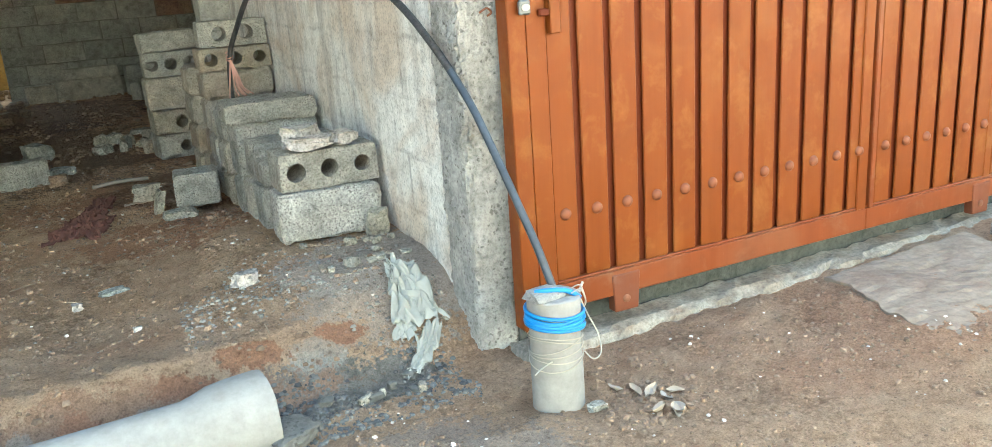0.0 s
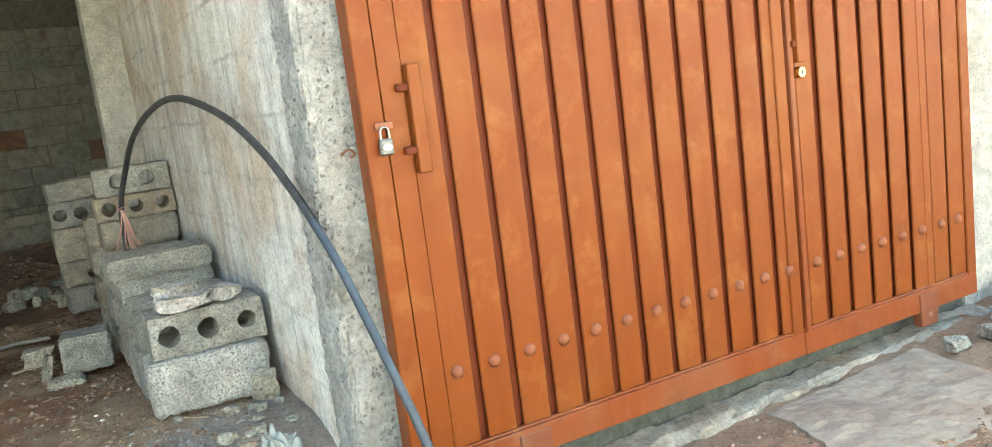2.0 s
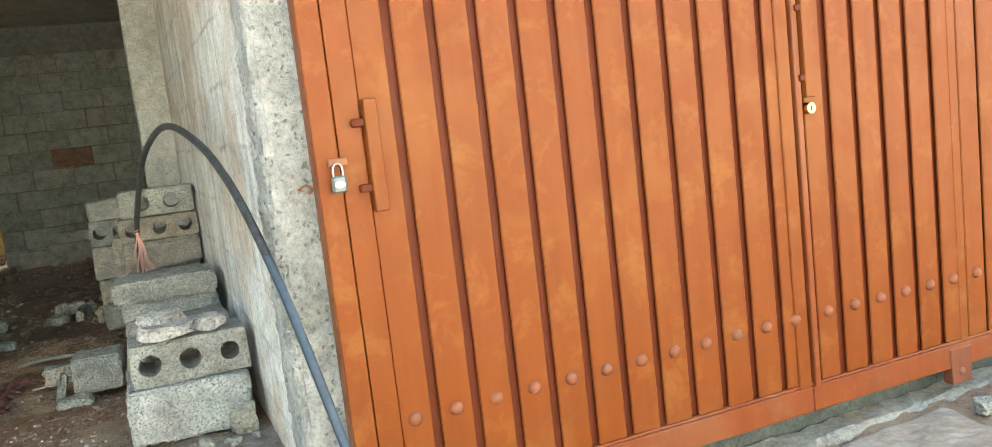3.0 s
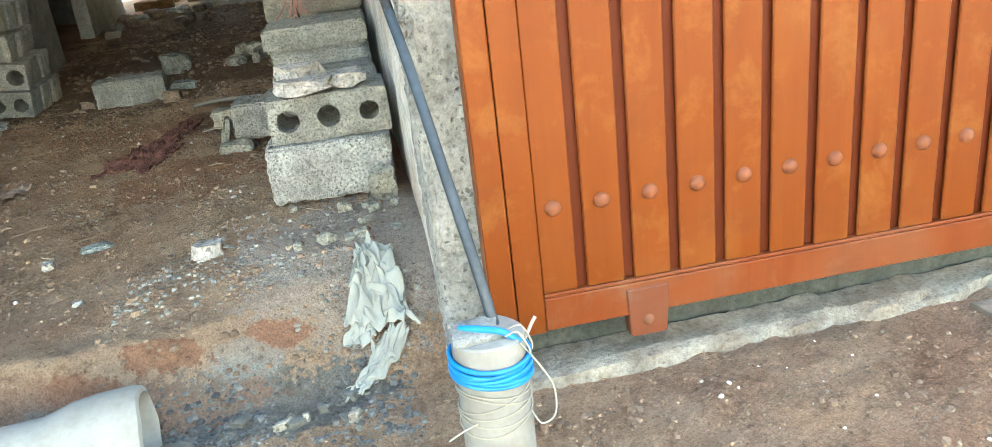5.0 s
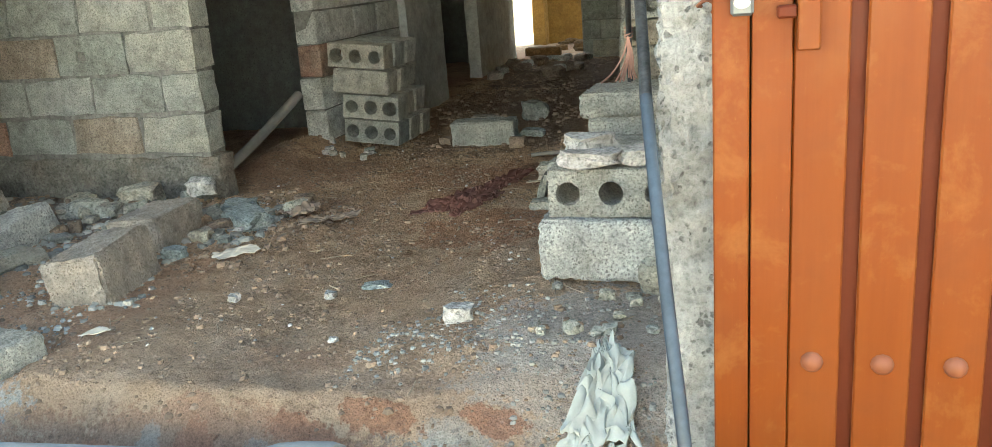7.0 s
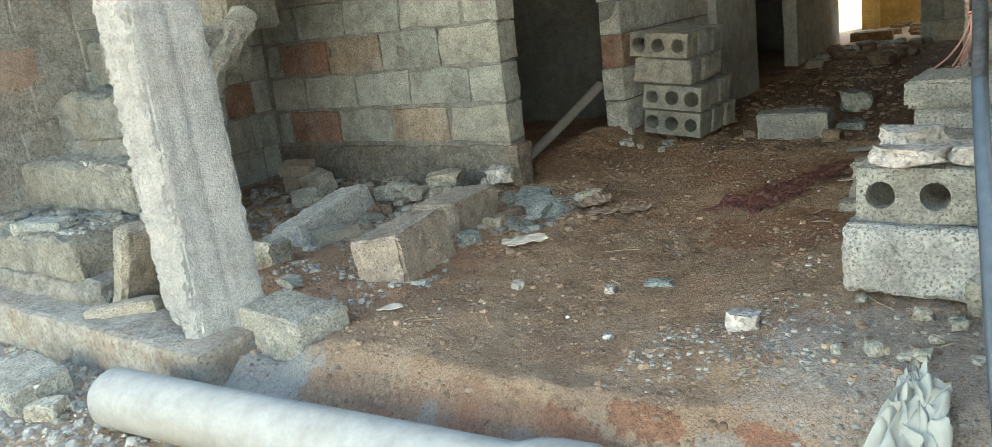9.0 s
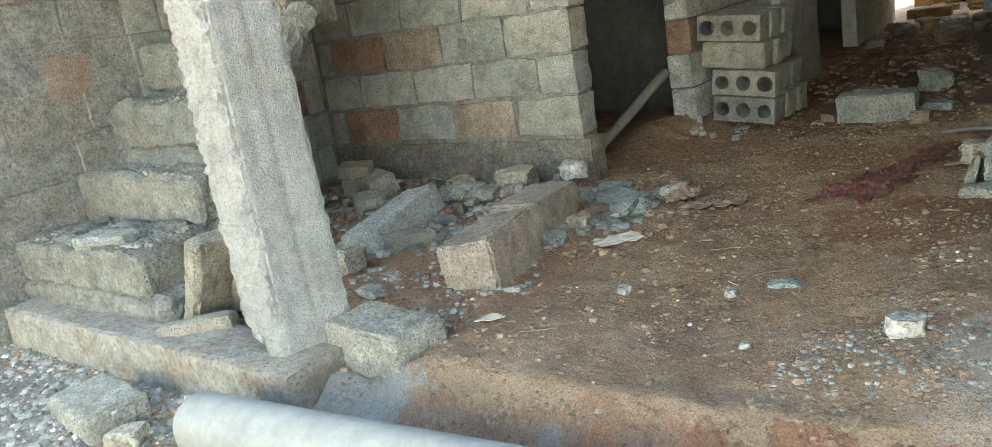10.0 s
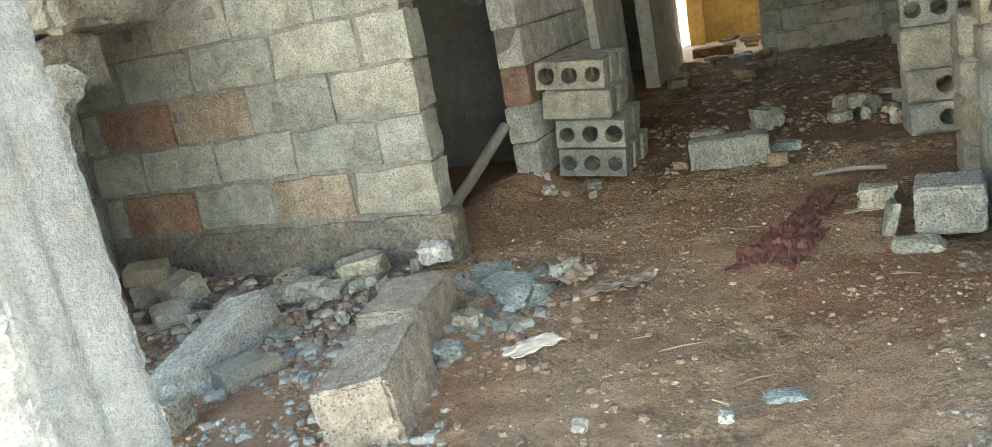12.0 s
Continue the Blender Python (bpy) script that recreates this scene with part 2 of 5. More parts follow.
def dirt():
    """Trodden earth: red-brown, with grey cement dust by the walls, crumbs, pale specks and hall shade painted in."""
    m, nt, b = node_mat("trodden_earth")
    v = own_coords(nt, True)
    big = noise_node(nt, v, 0.9, 4, 0.55, 0.4)
    mid = noise_node(nt, v, 5.5, 6, 0.62)
    fine = noise_node(nt, v, 42, 6, 0.7)
    tiny = noise_node(nt, v, 160, 3, 0.7)
    sep = nt.nodes.new("ShaderNodeSeparateXYZ")
    nt.links.new(v, sep.inputs[0])
    inside = nt.nodes.new("ShaderNodeMapRange")
    for k, val in (("From Min", 2.9), ("From Max", 4.2)):
        inside.inputs[k].default_value = val
    nt.links.new(sep.outputs[1], inside.inputs["Value"])
    out_col = ramp(nt, mid, [(0.25, (0.300, 0.203, 0.132)), (0.5, (0.397, 0.284, 0.192)), (0.75, (0.464, 0.348, 0.246))])
    # Paler than outside: makes up in colour for the weaker light indoors.
    in_col = ramp(nt, mid, [(0.25, (0.339, 0.215, 0.130)), (0.5, (0.484, 0.335, 0.212)), (0.78, (0.580, 0.426, 0.285))])
    col = mix(nt, inside.outputs[0], out_col, in_col)
    red = ramp(nt, big, [(0.48, (0, 0, 0)), (0.6, (0.7,) * 3)])
    col = mix(nt, red, col, (0.37, 0.225, 0.145))
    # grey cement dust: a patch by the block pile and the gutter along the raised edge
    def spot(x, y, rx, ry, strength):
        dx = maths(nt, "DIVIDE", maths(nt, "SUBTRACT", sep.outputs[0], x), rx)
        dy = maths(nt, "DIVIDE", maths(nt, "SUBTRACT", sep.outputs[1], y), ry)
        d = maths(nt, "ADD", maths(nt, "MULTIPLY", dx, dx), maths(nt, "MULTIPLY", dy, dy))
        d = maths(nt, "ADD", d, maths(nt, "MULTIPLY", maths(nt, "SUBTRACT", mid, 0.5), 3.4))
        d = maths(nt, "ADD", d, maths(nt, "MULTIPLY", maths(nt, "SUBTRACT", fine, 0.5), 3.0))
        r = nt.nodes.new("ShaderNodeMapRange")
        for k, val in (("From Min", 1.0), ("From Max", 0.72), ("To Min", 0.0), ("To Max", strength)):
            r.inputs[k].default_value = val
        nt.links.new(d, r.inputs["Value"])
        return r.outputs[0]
    col = mix(nt, spot(0.95, 2.85, 0.38, 0.36, 0.6), col, (0.46, 0.44, 0.41))
    col = mix(nt, spot(0.62, 2.42, 0.38, 0.13, 0.9), col, (0.2, 0.2, 0.185))
    col = mix(nt, spot(0.6, 2.53, 0.12, 0.035, 0.6), col, (0.4, 0.4, 0.37))
    for x, y, rx, ry, k, c in (
            (-0.1, 2.46, 0.8, 0.08, 0.6, (0.33, 0.2, 0.135)), (0.55, 2.62, 0.5, 0.1, 0.4, (0.4, 0.29, 0.21)),
            (-0.25, 2.47, 0.05, 0.04, 0.45, (0.4, 0.385, 0.345)), (-0.1, 2.46, 0.06, 0.04, 0.6, (0.36, 0.185, 0.115)),
            (0.09, 2.45, 0.06, 0.04, 0.4, (0.4, 0.385, 0.345)), (-0.44, 2.45, 0.08, 0.035, 0.6, (0.36, 0.19, 0.12)),
            (0.22, 2.5, 0.12, 0.03, 0.75, (0.33, 0.175, 0.11)), (0.42, 2.54, 0.13, 0.028, 0.8, (0.32, 0.165, 0.1)),
            (0.72, 2.58, 0.09, 0.028, 0.8, (0.33, 0.165, 0.1)), (0.35, 4.1, 0.4, 0.45, 0.6, (0.34, 0.165, 0.095)),
            # The darkest browns, deep in the hall and by the pile, are painted shade.
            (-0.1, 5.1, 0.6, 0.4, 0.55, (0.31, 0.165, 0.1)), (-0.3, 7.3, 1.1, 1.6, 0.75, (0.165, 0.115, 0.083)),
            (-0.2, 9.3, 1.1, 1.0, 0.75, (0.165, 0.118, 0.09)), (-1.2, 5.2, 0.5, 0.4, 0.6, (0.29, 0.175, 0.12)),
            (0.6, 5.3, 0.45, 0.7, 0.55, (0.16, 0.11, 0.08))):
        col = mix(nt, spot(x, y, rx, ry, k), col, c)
    col = mix(nt, spot(-1.2, 2.55, 0.45, 0.3, 0.85), col, (0.42, 0.41, 0.375))
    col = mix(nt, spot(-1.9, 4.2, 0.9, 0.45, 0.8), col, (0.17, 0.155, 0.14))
    col = mix(nt, spot(-2.6, 1.8, 1.2, 0.5, 0.7), col, (0.30, 0.29, 0.27))
    col = mix(nt, spot(0.7, 1.75, 0.45, 0.35, 0.55), col, (0.32, 0.29, 0.26))
    col = mix(nt, 1.0, col, ramp(nt, fine, [(0.33, (0.62,) * 3), (0.44, (0.97,) * 3), (0.56, (1.03,) * 3), (0.68, (1.22,) * 3)]), "MULTIPLY")
    col = mix(nt, 1.0, col, ramp(nt, tiny, [(0.32, (0.72,) * 3), (0.5, (1, 1, 1)), (0.68, (1.22,) * 3)]), "MULTIPLY")
    # trodden crumbs, cell by cell, in drifts; the shade between them painted dark
    grit = add(nt, "ShaderNodeTexVoronoi", Scale=58.0)
    nt.links.new(v, grit.inputs["Vector"])
    tone = nt.nodes.new("ShaderNodeSeparateColor")
    nt.links.new(grit.outputs["Color"], tone.inputs[0])
    drift = ramp(nt, noise_node(nt, v, 3.2, 6, 0.7), [(0.5, (0, 0, 0)), (0.64, (0.7,) * 3)])
    crumb = mix(nt, 1.0, ramp(nt, tone.outputs[0], [(0.0, (0.62, 0.61, 0.6)), (0.6, (1, 1, 1)), (0.93, (1.1, 1.1, 1.1)), (1.0, (1.3, 1.3, 1.28))]), ramp(nt, grit.outputs["Distance"], [(0.3, (1, 1, 1)), (0.62, (0.6, 0.58, 0.56))]), "MULTIPLY")
    col = mix(nt, drift, col, mix(nt, 1.0, col, crumb, "MULTIPLY"))
    knob = maths(nt, "MULTIPLY", maths(nt, "SUBTRACT", 0.7, grit.outputs["Distance"]), drift)
    vor = add(nt, "ShaderNodeTexVoronoi", Scale=26.0)
    nt.links.new(v, vor.inputs["Vector"])
    sparse = noise_node(nt, v, 13, 2)
    dot = maths(nt, "MULTIPLY", maths(nt, "LESS_THAN", vor.outputs["Distance"], 0.14), maths(nt, "GREATER_THAN", sparse, 0.57))
    col = mix(nt, maths(nt, "MULTIPLY", dot, 0.12), col, (0.55, 0.5, 0.43))
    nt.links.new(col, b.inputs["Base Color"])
    b.inputs["Roughness"].default_value = 0.95
    b.inputs["Specular IOR Level"].default_value = 0.15
    bump(nt, b, [(mid, 0.7, 0.04), (fine, 1.0, 0.03), (knob, 1.0, 0.014), (tiny, 1.0, 0.006)])
    return m


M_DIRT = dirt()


def paint(name, c1, c2, rust, rough=0.42, wear=0.45, chalk=(0.62, 0.40, 0.20)):
    """Old brushed gate paint: sun-faded patches, streaks and dirt low down on its own scale."""
    m, nt, b = node_mat(name)
    v = own_coords(nt, True)
    st = nt.nodes.new("ShaderNodeMapping")
    st.inputs["Scale"].default_value = (16, 16, 1.4)
    nt.links.new(v, st.inputs[0])
    streak = noise_node(nt, st.outputs[0], 1.0, 5, 0.6)
    big = noise_node(nt, v, 2.3, 4, 0.55, 0.5)
    mid = noise_node(nt, v, 11, 5, 0.6)
    st2 = nt.nodes.new("ShaderNodeMapping")
    st2.inputs["Scale"].default_value = (220, 220, 5)
    nt.links.new(v, st2.inputs[0])
    brush = noise_node(nt, st2.outputs[0], 1.0, 3)
    col = ramp(nt, streak, [(0.2, c1), (0.8, c2)])
    rub = noise_node(nt, v, 6.5, 7, 0.7, 0.3)
    col = mix(nt, ramp(nt, big, [(0.5, (0, 0, 0)), (0.66, (wear * 0.6,) * 3)]), col, chalk)
    col = mix(nt, ramp(nt, rub, [(0.53, (0, 0, 0)), (0.7, (wear * 1.3,) * 3)]), col, chalk)
    st3 = nt.nodes.new("ShaderNodeMapping")
    st3.inputs["Scale"].default_value = (150, 150, 28)
    nt.links.new(v, st3.inputs[0])
    nick = noise_node(nt, st3.outputs[0], 1.0, 4, 0.7)
    col = mix(nt, ramp(nt, nick, [(0.68, (0, 0, 0)), (0.74, (0.65,) * 3)]), col, chalk)
    col = mix(nt, ramp(nt, nick, [(0.24, (0.6,) * 3), (0.31, (0, 0, 0))]), col, rust)
    col = mix(nt, ramp(nt, mid, [(0.55, (0, 0, 0)), (0.78, (0.4,) * 3)]), col, rust)
    col = mix(nt, 1.0, col, ramp(nt, brush, [(0.3, (0.975,) * 3), (0.7, (1.02,) * 3)]), "MULTIPLY")
    nt.links.new(col, b.inputs["Base Color"])
    nt.links.new(ramp(nt, mid, [(0.3, (rough - 0.06,) * 3), (0.8, (rough + 0.22,) * 3)]), b.inputs["Roughness"])
    b.inputs["Specular IOR Level"].default_value = 0.22
    bump(nt, b, [(big, 0.25, 0.02), (streak, 0.1, 0.004), (mid, 0.08, 0.003)])
    return m


M_GATE = paint("orange_gate_paint", (0.1665, 0.0378, 0.0054), (0.1998, 0.0522, 0.0081), (0.15, 0.042, 0.009), 0.38, chalk=(0.26, 0.105, 0.024))
M_RAIL = paint("red_brown_rail_paint", (0.172, 0.0391, 0.0102), (0.219, 0.0577, 0.0158), (0.13, 0.0465, 0.0233), 0.42, 0.6, (0.233, 0.107, 0.0558))
M_BRACKET = paint("rust_stained_paint", (0.15, 0.044, 0.02), (0.19, 0.06, 0.028), (0.1, 0.045, 0.028), 0.55, 0.6, (0.2, 0.11, 0.075))
# Slightly paler and pinker than the gate boards.
M_STUD = paint("pale_stud_paint", (0.2, 0.066, 0.028), (0.235, 0.088, 0.045), (0.14, 0.05, 0.025), 0.4, 0.5, (0.26, 0.13, 0.08))
# Darker, redder tone than the boards, for groove sheet and latch lugs.
M_GROOVE = paint("dark_red_gate_tone", (0.093, 0.0167, 0.00434), (0.118, 0.0229, 0.0062), (0.0868, 0.0174, 0.00744), 0.5, 0.2, (0.149, 0.0372, 0.0124))


def plain(name, color, rough=0.5, metal=0.0, vary=0.18, scale=30.0, bumpy=0.15):
    m, nt, b = node_mat(name)
    v = own_coords(nt)
    n1 = noise_node(nt, v, scale, 5, 0.65)
    n2 = noise_node(nt, v, scale * 0.2, 3)
    d, l = tuple(c * (1 - vary) for c in color), tuple(min(1, c * (1 + vary)) for c in color)
    col = mix(nt, 0.5, ramp(nt, n1, [(0.3, d), (0.7, l)]), ramp(nt, n2, [(0.3, d), (0.7, l)]))
    nt.links.new(col, b.inputs["Base Color"])
    b.inputs["Roughness"].default_value = rough
    b.inputs["Metallic"].default_value = metal
    bump(nt, b, [(n1, bumpy, 0.003)])
    return m


M_HOSE = plain("black_polythene", (0.05, 0.05, 0.05), 0.45, vary=0.92, scale=110, bumpy=0.4)
M_HOSEBLUE = plain("blue_grey_polythene", (0.045, 0.058, 0.074), 0.42, vary=0.4, scale=60)
M_BLUE = plain("blue_tape", (0.03, 0.24, 0.60), 0.35, vary=0.25)
M_STRING = plain("pale_twine", (0.42, 0.39, 0.33), 0.85)
M_PINKTIE = plain("pink_twine", (0.52, 0.30, 0.24), 0.85)
M_RAG = plain("grey_green_cloth", (0.39, 0.4, 0.36), 0.95, vary=0.25, scale=14, bumpy=0.5)
M_REDCLOTH = plain("dusty_red_cloth", (0.16, 0.07, 0.052), 0.95, vary=0.4, scale=10, bumpy=0.6)
M_BROWNCLOTH = plain("brown_paper", (0.27, 0.20, 0.15), 0.95, vary=0.3, scale=10, bumpy=0.5)
M_PAPER = plain("pale_paper", (0.52, 0.465, 0.39), 0.9, vary=0.12)
M_LEAF = plain("dry_leaf", (0.46, 0.385, 0.29), 0.85)
M_STEEL = plain("dull_steel", (0.33, 0.32, 0.29), 0.35, 1.0)
M_GREYMETAL = plain("grey_lock_casing", (0.16, 0.17, 0.17), 0.4, 0.6)
M_BRASS = plain("brass", (0.75, 0.55, 0.18), 0.25, 1.0)
M_RUST = plain("rusty_iron", (0.24, 0.10, 0.05), 0.75, 0.2, 0.4)
M_WOOD = plain("weathered_wood", (0.2, 0.185, 0.165), 0.85, vary=0.3, scale=18, bumpy=0.4)
M_DARK = plain("dark_metal", (0.03, 0.03, 0.03), 0.6)


def pipe_cement():
    return mineral("fibre_cement", (0.2697, 0.2651, 0.2465), (0.3348, 0.3301, 0.3162), grain=0.0012, coarse=60, stain=(0.25, 0.225, 0.19), stain_amount=0.5, world_space=True, lumps=0.08, speck=0.1, pores=0.0)


M_PIPE = pipe_cement()


# ---- mesh helpers ----
def part(name, bm, material, parent=None, label=""):
    me = bpy.data.meshes.new(name)
    bm.to_mesh(me)
    bm.free()
    me.materials.append(material)
    ob = new(name, me)
    if parent:
        ob.parent = parent
    if label:
        ob["label"] = label
    return ob


def empty(name, m, label, category, group="", kind=""):
    ob = new(name)
    ob.empty_display_size = 0.05
    ob.matrix_world = m
    return tagged(ob, label, category, group, kind)


def smooth(ob, angle=40):
    for p in ob.data.polygons:
        p.use_smooth = True
    ob.data.set_sharp_from_angle(angle=radians(angle))
    return ob


def box(bm, x0, x1, y0, y1, z0, z1, bevel=0.0):
    vs = [bm.verts.new((x, y, z)) for x in (x0, x1) for y in (y0, y1) for z in (z0, z1)]
    fs = [bm.faces.new([vs[i] for i in q]) for q in ((0, 1, 3, 2), (4, 6, 7, 5), (0, 4, 5, 1), (2, 3, 7, 6), (0, 2, 6, 4), (1, 5, 7, 3))]
    if bevel:
        es = list({e for f in fs for e in f.edges})
        bmesh.ops.bevel(bm, geom=es, offset=bevel, segments=1, affect="EDGES")
    return vs


def boxed(*a, bevel=0.0):
    bm = bmesh.new()
    box(bm, *a, bevel=bevel)
    return bm


def wobble(bm, amount, scale, seed=0.0, only=None):
    off = Vector((seed * 3.17, seed * 1.73, seed * 2.41))
    for v in bm.verts:
        if only is None or only(v):
            v.co += noise.noise_vector(v.co * scale + off) * amount


def slab_grid(l, w, h, step=0.03):
    """A box from closed grids, centred in x and y, with its base at z 0."""
    bm = bmesh.new()
    nx, ny, nz = (max(1, round(s / step)) for s in (l, w, h))
    def face(fn, a, b):
        g = [[bm.verts.new(fn(i / a, j / b)) for j in range(b + 1)] for i in range(a + 1)]
        for i in range(a):
            for j in range(b):
                bm.faces.new((g[i][j], g[i + 1][j], g[i + 1][j + 1], g[i][j + 1]))
    X, Y = l / 2, w / 2
    face(lambda u, t: (-X + l * u, -Y, h * t), nx, nz)
    face(lambda u, t: (X - l * u, Y, h * t), nx, nz)
    face(lambda u, t: (X, -Y + w * u, h * t), ny, nz)
    face(lambda u, t: (-X, Y - w * u, h * t), ny, nz)
    face(lambda u, t: (-X + l * u, -Y + w * t, h), nx, ny)
    face(lambda u, t: (-X + l * u, Y - w * t, 0), nx, ny)
    bmesh.ops.remove_doubles(bm, verts=bm.verts, dist=0.0005)
    return bm


def worn(bm, l, w, h, seed, wear=0.012, rough=0.005):
    """Round the edges unevenly and roughen the faces."""
    X, Y = l / 2, w / 2
    for v in bm.verts:
        n = 0.5 + 0.5 * noise.noise(v.co * 9 + Vector((seed * 5.1, seed, 0)))
        c = Vector((0, 0, h / 2))
        d = [X - abs(v.co.x), Y - abs(v.co.y), h / 2 - abs(v.co.z - h / 2)]
        near = sorted(d)
        if near[1] < 0.004:
            k = wear * (0.25 + 1.5 * n * n)
            for i, s in enumerate((X, Y, h / 2)):
                if d[i] < 0.004:
                    v.co[i] -= math.copysign(k, v.co[i] - c[i])
        v.co += noise.noise_vector(v.co * 30 + Vector((seed * 2.3, seed * 1.1, 7))) * rough
        v.co += noise.noise_vector(v.co * 7 + Vector((seed * 1.3, 3, seed))) * rough
        v.co += noise.noise_vector(v.co * 80 + Vector((seed, 3, seed))) * rough * 0.5


def hollow_bm(l, w, h, holes, seed, r=0.038, wear=0.006, pull=0.0):
    """A block with round holes through its width (its y), base at z 0."""
    bm = bmesh.new()
    n = 16
    X, Y = l / 2, w / 2
    cw = l / holes
    depth = [-Y, -Y + 0.012, 0, Y - 0.012, Y]
    jig = random.Random(seed)
    rr = [r * jig.uniform(0.92, 1.06) for _ in range(holes)]
    for c in range(holes):
        cx = -X + cw * (c + 0.5)
        for side in (-1, 1):
            ring, edge = [], []
            for k in range(n):
                a = 2 * math.pi * (k + 0.5) / n
                ca, sa = math.cos(a), math.sin(a)
                s = 1 / max(abs(ca), abs(sa))
                ex = cx + max(-1, min(1, ca * s)) * cw / 2
                ez = h / 2 + max(-1, min(1, sa * s)) * h / 2
                ring.append(bm.verts.new((cx * (1 - pull) + rr[c] * ca, side * Y, h / 2 + rr[c] * sa)))
                edge.append(bm.verts.new((ex, side * Y, ez)))
            for k in range(n):
                q = (edge[k], edge[(k + 1) % n], ring[(k + 1) % n], ring[k])
                bm.faces.new(q if side < 0 else q[::-1])
            # square corners
            for sx, sz in ((1, 1), (-1, 1), (-1, -1), (1, -1)):
                a = math.atan2(sz, sx) % (2 * math.pi)
                k = int((a / (2 * math.pi)) * n - 0.5)
                q = (edge[k], bm.verts.new((cx + sx * cw / 2, side * Y, h / 2 + sz * h / 2)), edge[(k + 1) % n])
                bm.faces.new(q if side < 0 else q[::-1])
        rings = []
        for y in depth:
            rings.append([bm.verts.new((cx * (1 - pull) + rr[c] * math.cos(2 * math.pi * (k + 0.5) / n), y, h / 2 + rr[c] * math.sin(2 * math.pi * (k + 0.5) / n))) for k in range(n)])
        for a, b2 in zip(rings, rings[1:]):
            for k in range(n):
                bm.faces.new((a[k], a[(k + 1) % n], b2[(k + 1) % n], b2[k]))
    def face(fn, a, b2):
        g = [[bm.verts.new(fn(i / a, j / b2)) for j in range(b2 + 1)] for i in range(a + 1)]
        for i in range(a):
            for j in range(b2):
                bm.faces.new((g[i][j], g[i + 1][j], g[i + 1][j + 1], g[i][j + 1]))
    face(lambda u, t: (X, -Y + w * u, h * t), 6, 5)
    face(lambda u, t: (-X, Y - w * u, h * t), 6, 5)
    face(lambda u, t: (-X + l * u, -Y + w * t, h), 12, 6)
    face(lambda u, t: (-X + l * u, Y - w * t, 0), 12, 6)
    bmesh.ops.remove_doubles(bm, verts=bm.verts, dist=0.0008)
    worn(bm, l, w, h, seed, wear, 0.0025)
    return bm


def stone_bm(size, seed, flat=0.7, sub=3, chunky=0.35):
    bm = bmesh.new()
    bmesh.ops.create_icosphere(bm, subdivisions=sub, radius=0.5)
    s = Vector(size)
    off = Vector((seed * 1.9, seed * 0.7, seed * 3.3))
    for v in bm.verts:
        p = v.co.copy()
        q = p * 1.25
        q = Vector([max(-0.42, min(0.42, c)) for c in q])
        q += noise.noise_vector(p * 2.4 + off) * chunky * 0.5
        q += noise.noise_vector(p * 6 + off) * 0.05
        v.co = Vector((q.x * s.x, q.y * s.y, q.z * s.z))
    lo = min(v.co.z for v in bm.verts)
    for v in bm.verts:
        v.co.z -= lo
    return bm


def tube(points, radius, name, material, parent=None, label="", sides=12, closed=False, taper=None):
    """A round tube along smoothed points."""
    pts = [Vector(p) for p in points]
    dense = []
    n = len(pts)
    for i in range(n if closed else n - 1):
        p0, p1, p2, p3 = (pts[(i + k) % n] if closed else pts[max(0, min(n - 1, i + k))] for k in (-1, 0, 1, 2))
        for k in range(8):
            t = k / 8
            dense.append(0.5 * ((2 * p1) + (p2 - p0) * t + (2 * p0 - 5 * p1 + 4 * p2 - p3) * t * t + (3 * p1 - p0 - 3 * p2 + p3) * t ** 3))
    if not closed:
        dense.append(pts[-1])
    bm = bmesh.new()
    rings = []
    m = len(dense)
    up = Vector((0.31, 0.2, 0.93)).normalized()
    for i, p in enumerate(dense):
        d = (dense[(i + 1) % m if closed else min(i + 1, m - 1)] - dense[(i - 1) % m if closed else max(i - 1, 0)]).normalized()
        a = d.cross(up)
        if a.length < 1e-3:
            a = d.cross(Vector((1, 0, 0)))
        a.normalize()
        b2 = d.cross(a)
        r = radius if taper is None else radius * taper(i / m)
        rings.append([bm.verts.new(p + (a * math.cos(2 * math.pi * k / sides) + b2 * math.sin(2 * math.pi * k / sides)) * r) for k in range(sides)])
    pairs = list(zip(rings, rings[1:])) + ([(rings[-1], rings[0])] if closed else [])
    for r0, r1 in pairs:
        for k in range(sides):
            bm.faces.new((r0[k], r0[(k + 1) % sides], r1[(k + 1) % sides], r1[k]))
    if not closed:
        bm.faces.new(rings[0][::-1])
        bm.faces.new(rings[-1])
    bmesh.ops.recalc_face_normals(bm, faces=bm.faces)
    return smooth(part(name, bm, material, parent, label), 60)


def sstep(a, b2, x):
    t = max(0.0, min(1.0, (x - a) / (b2 - a)))
    return t * t * (3 - 2 * t)


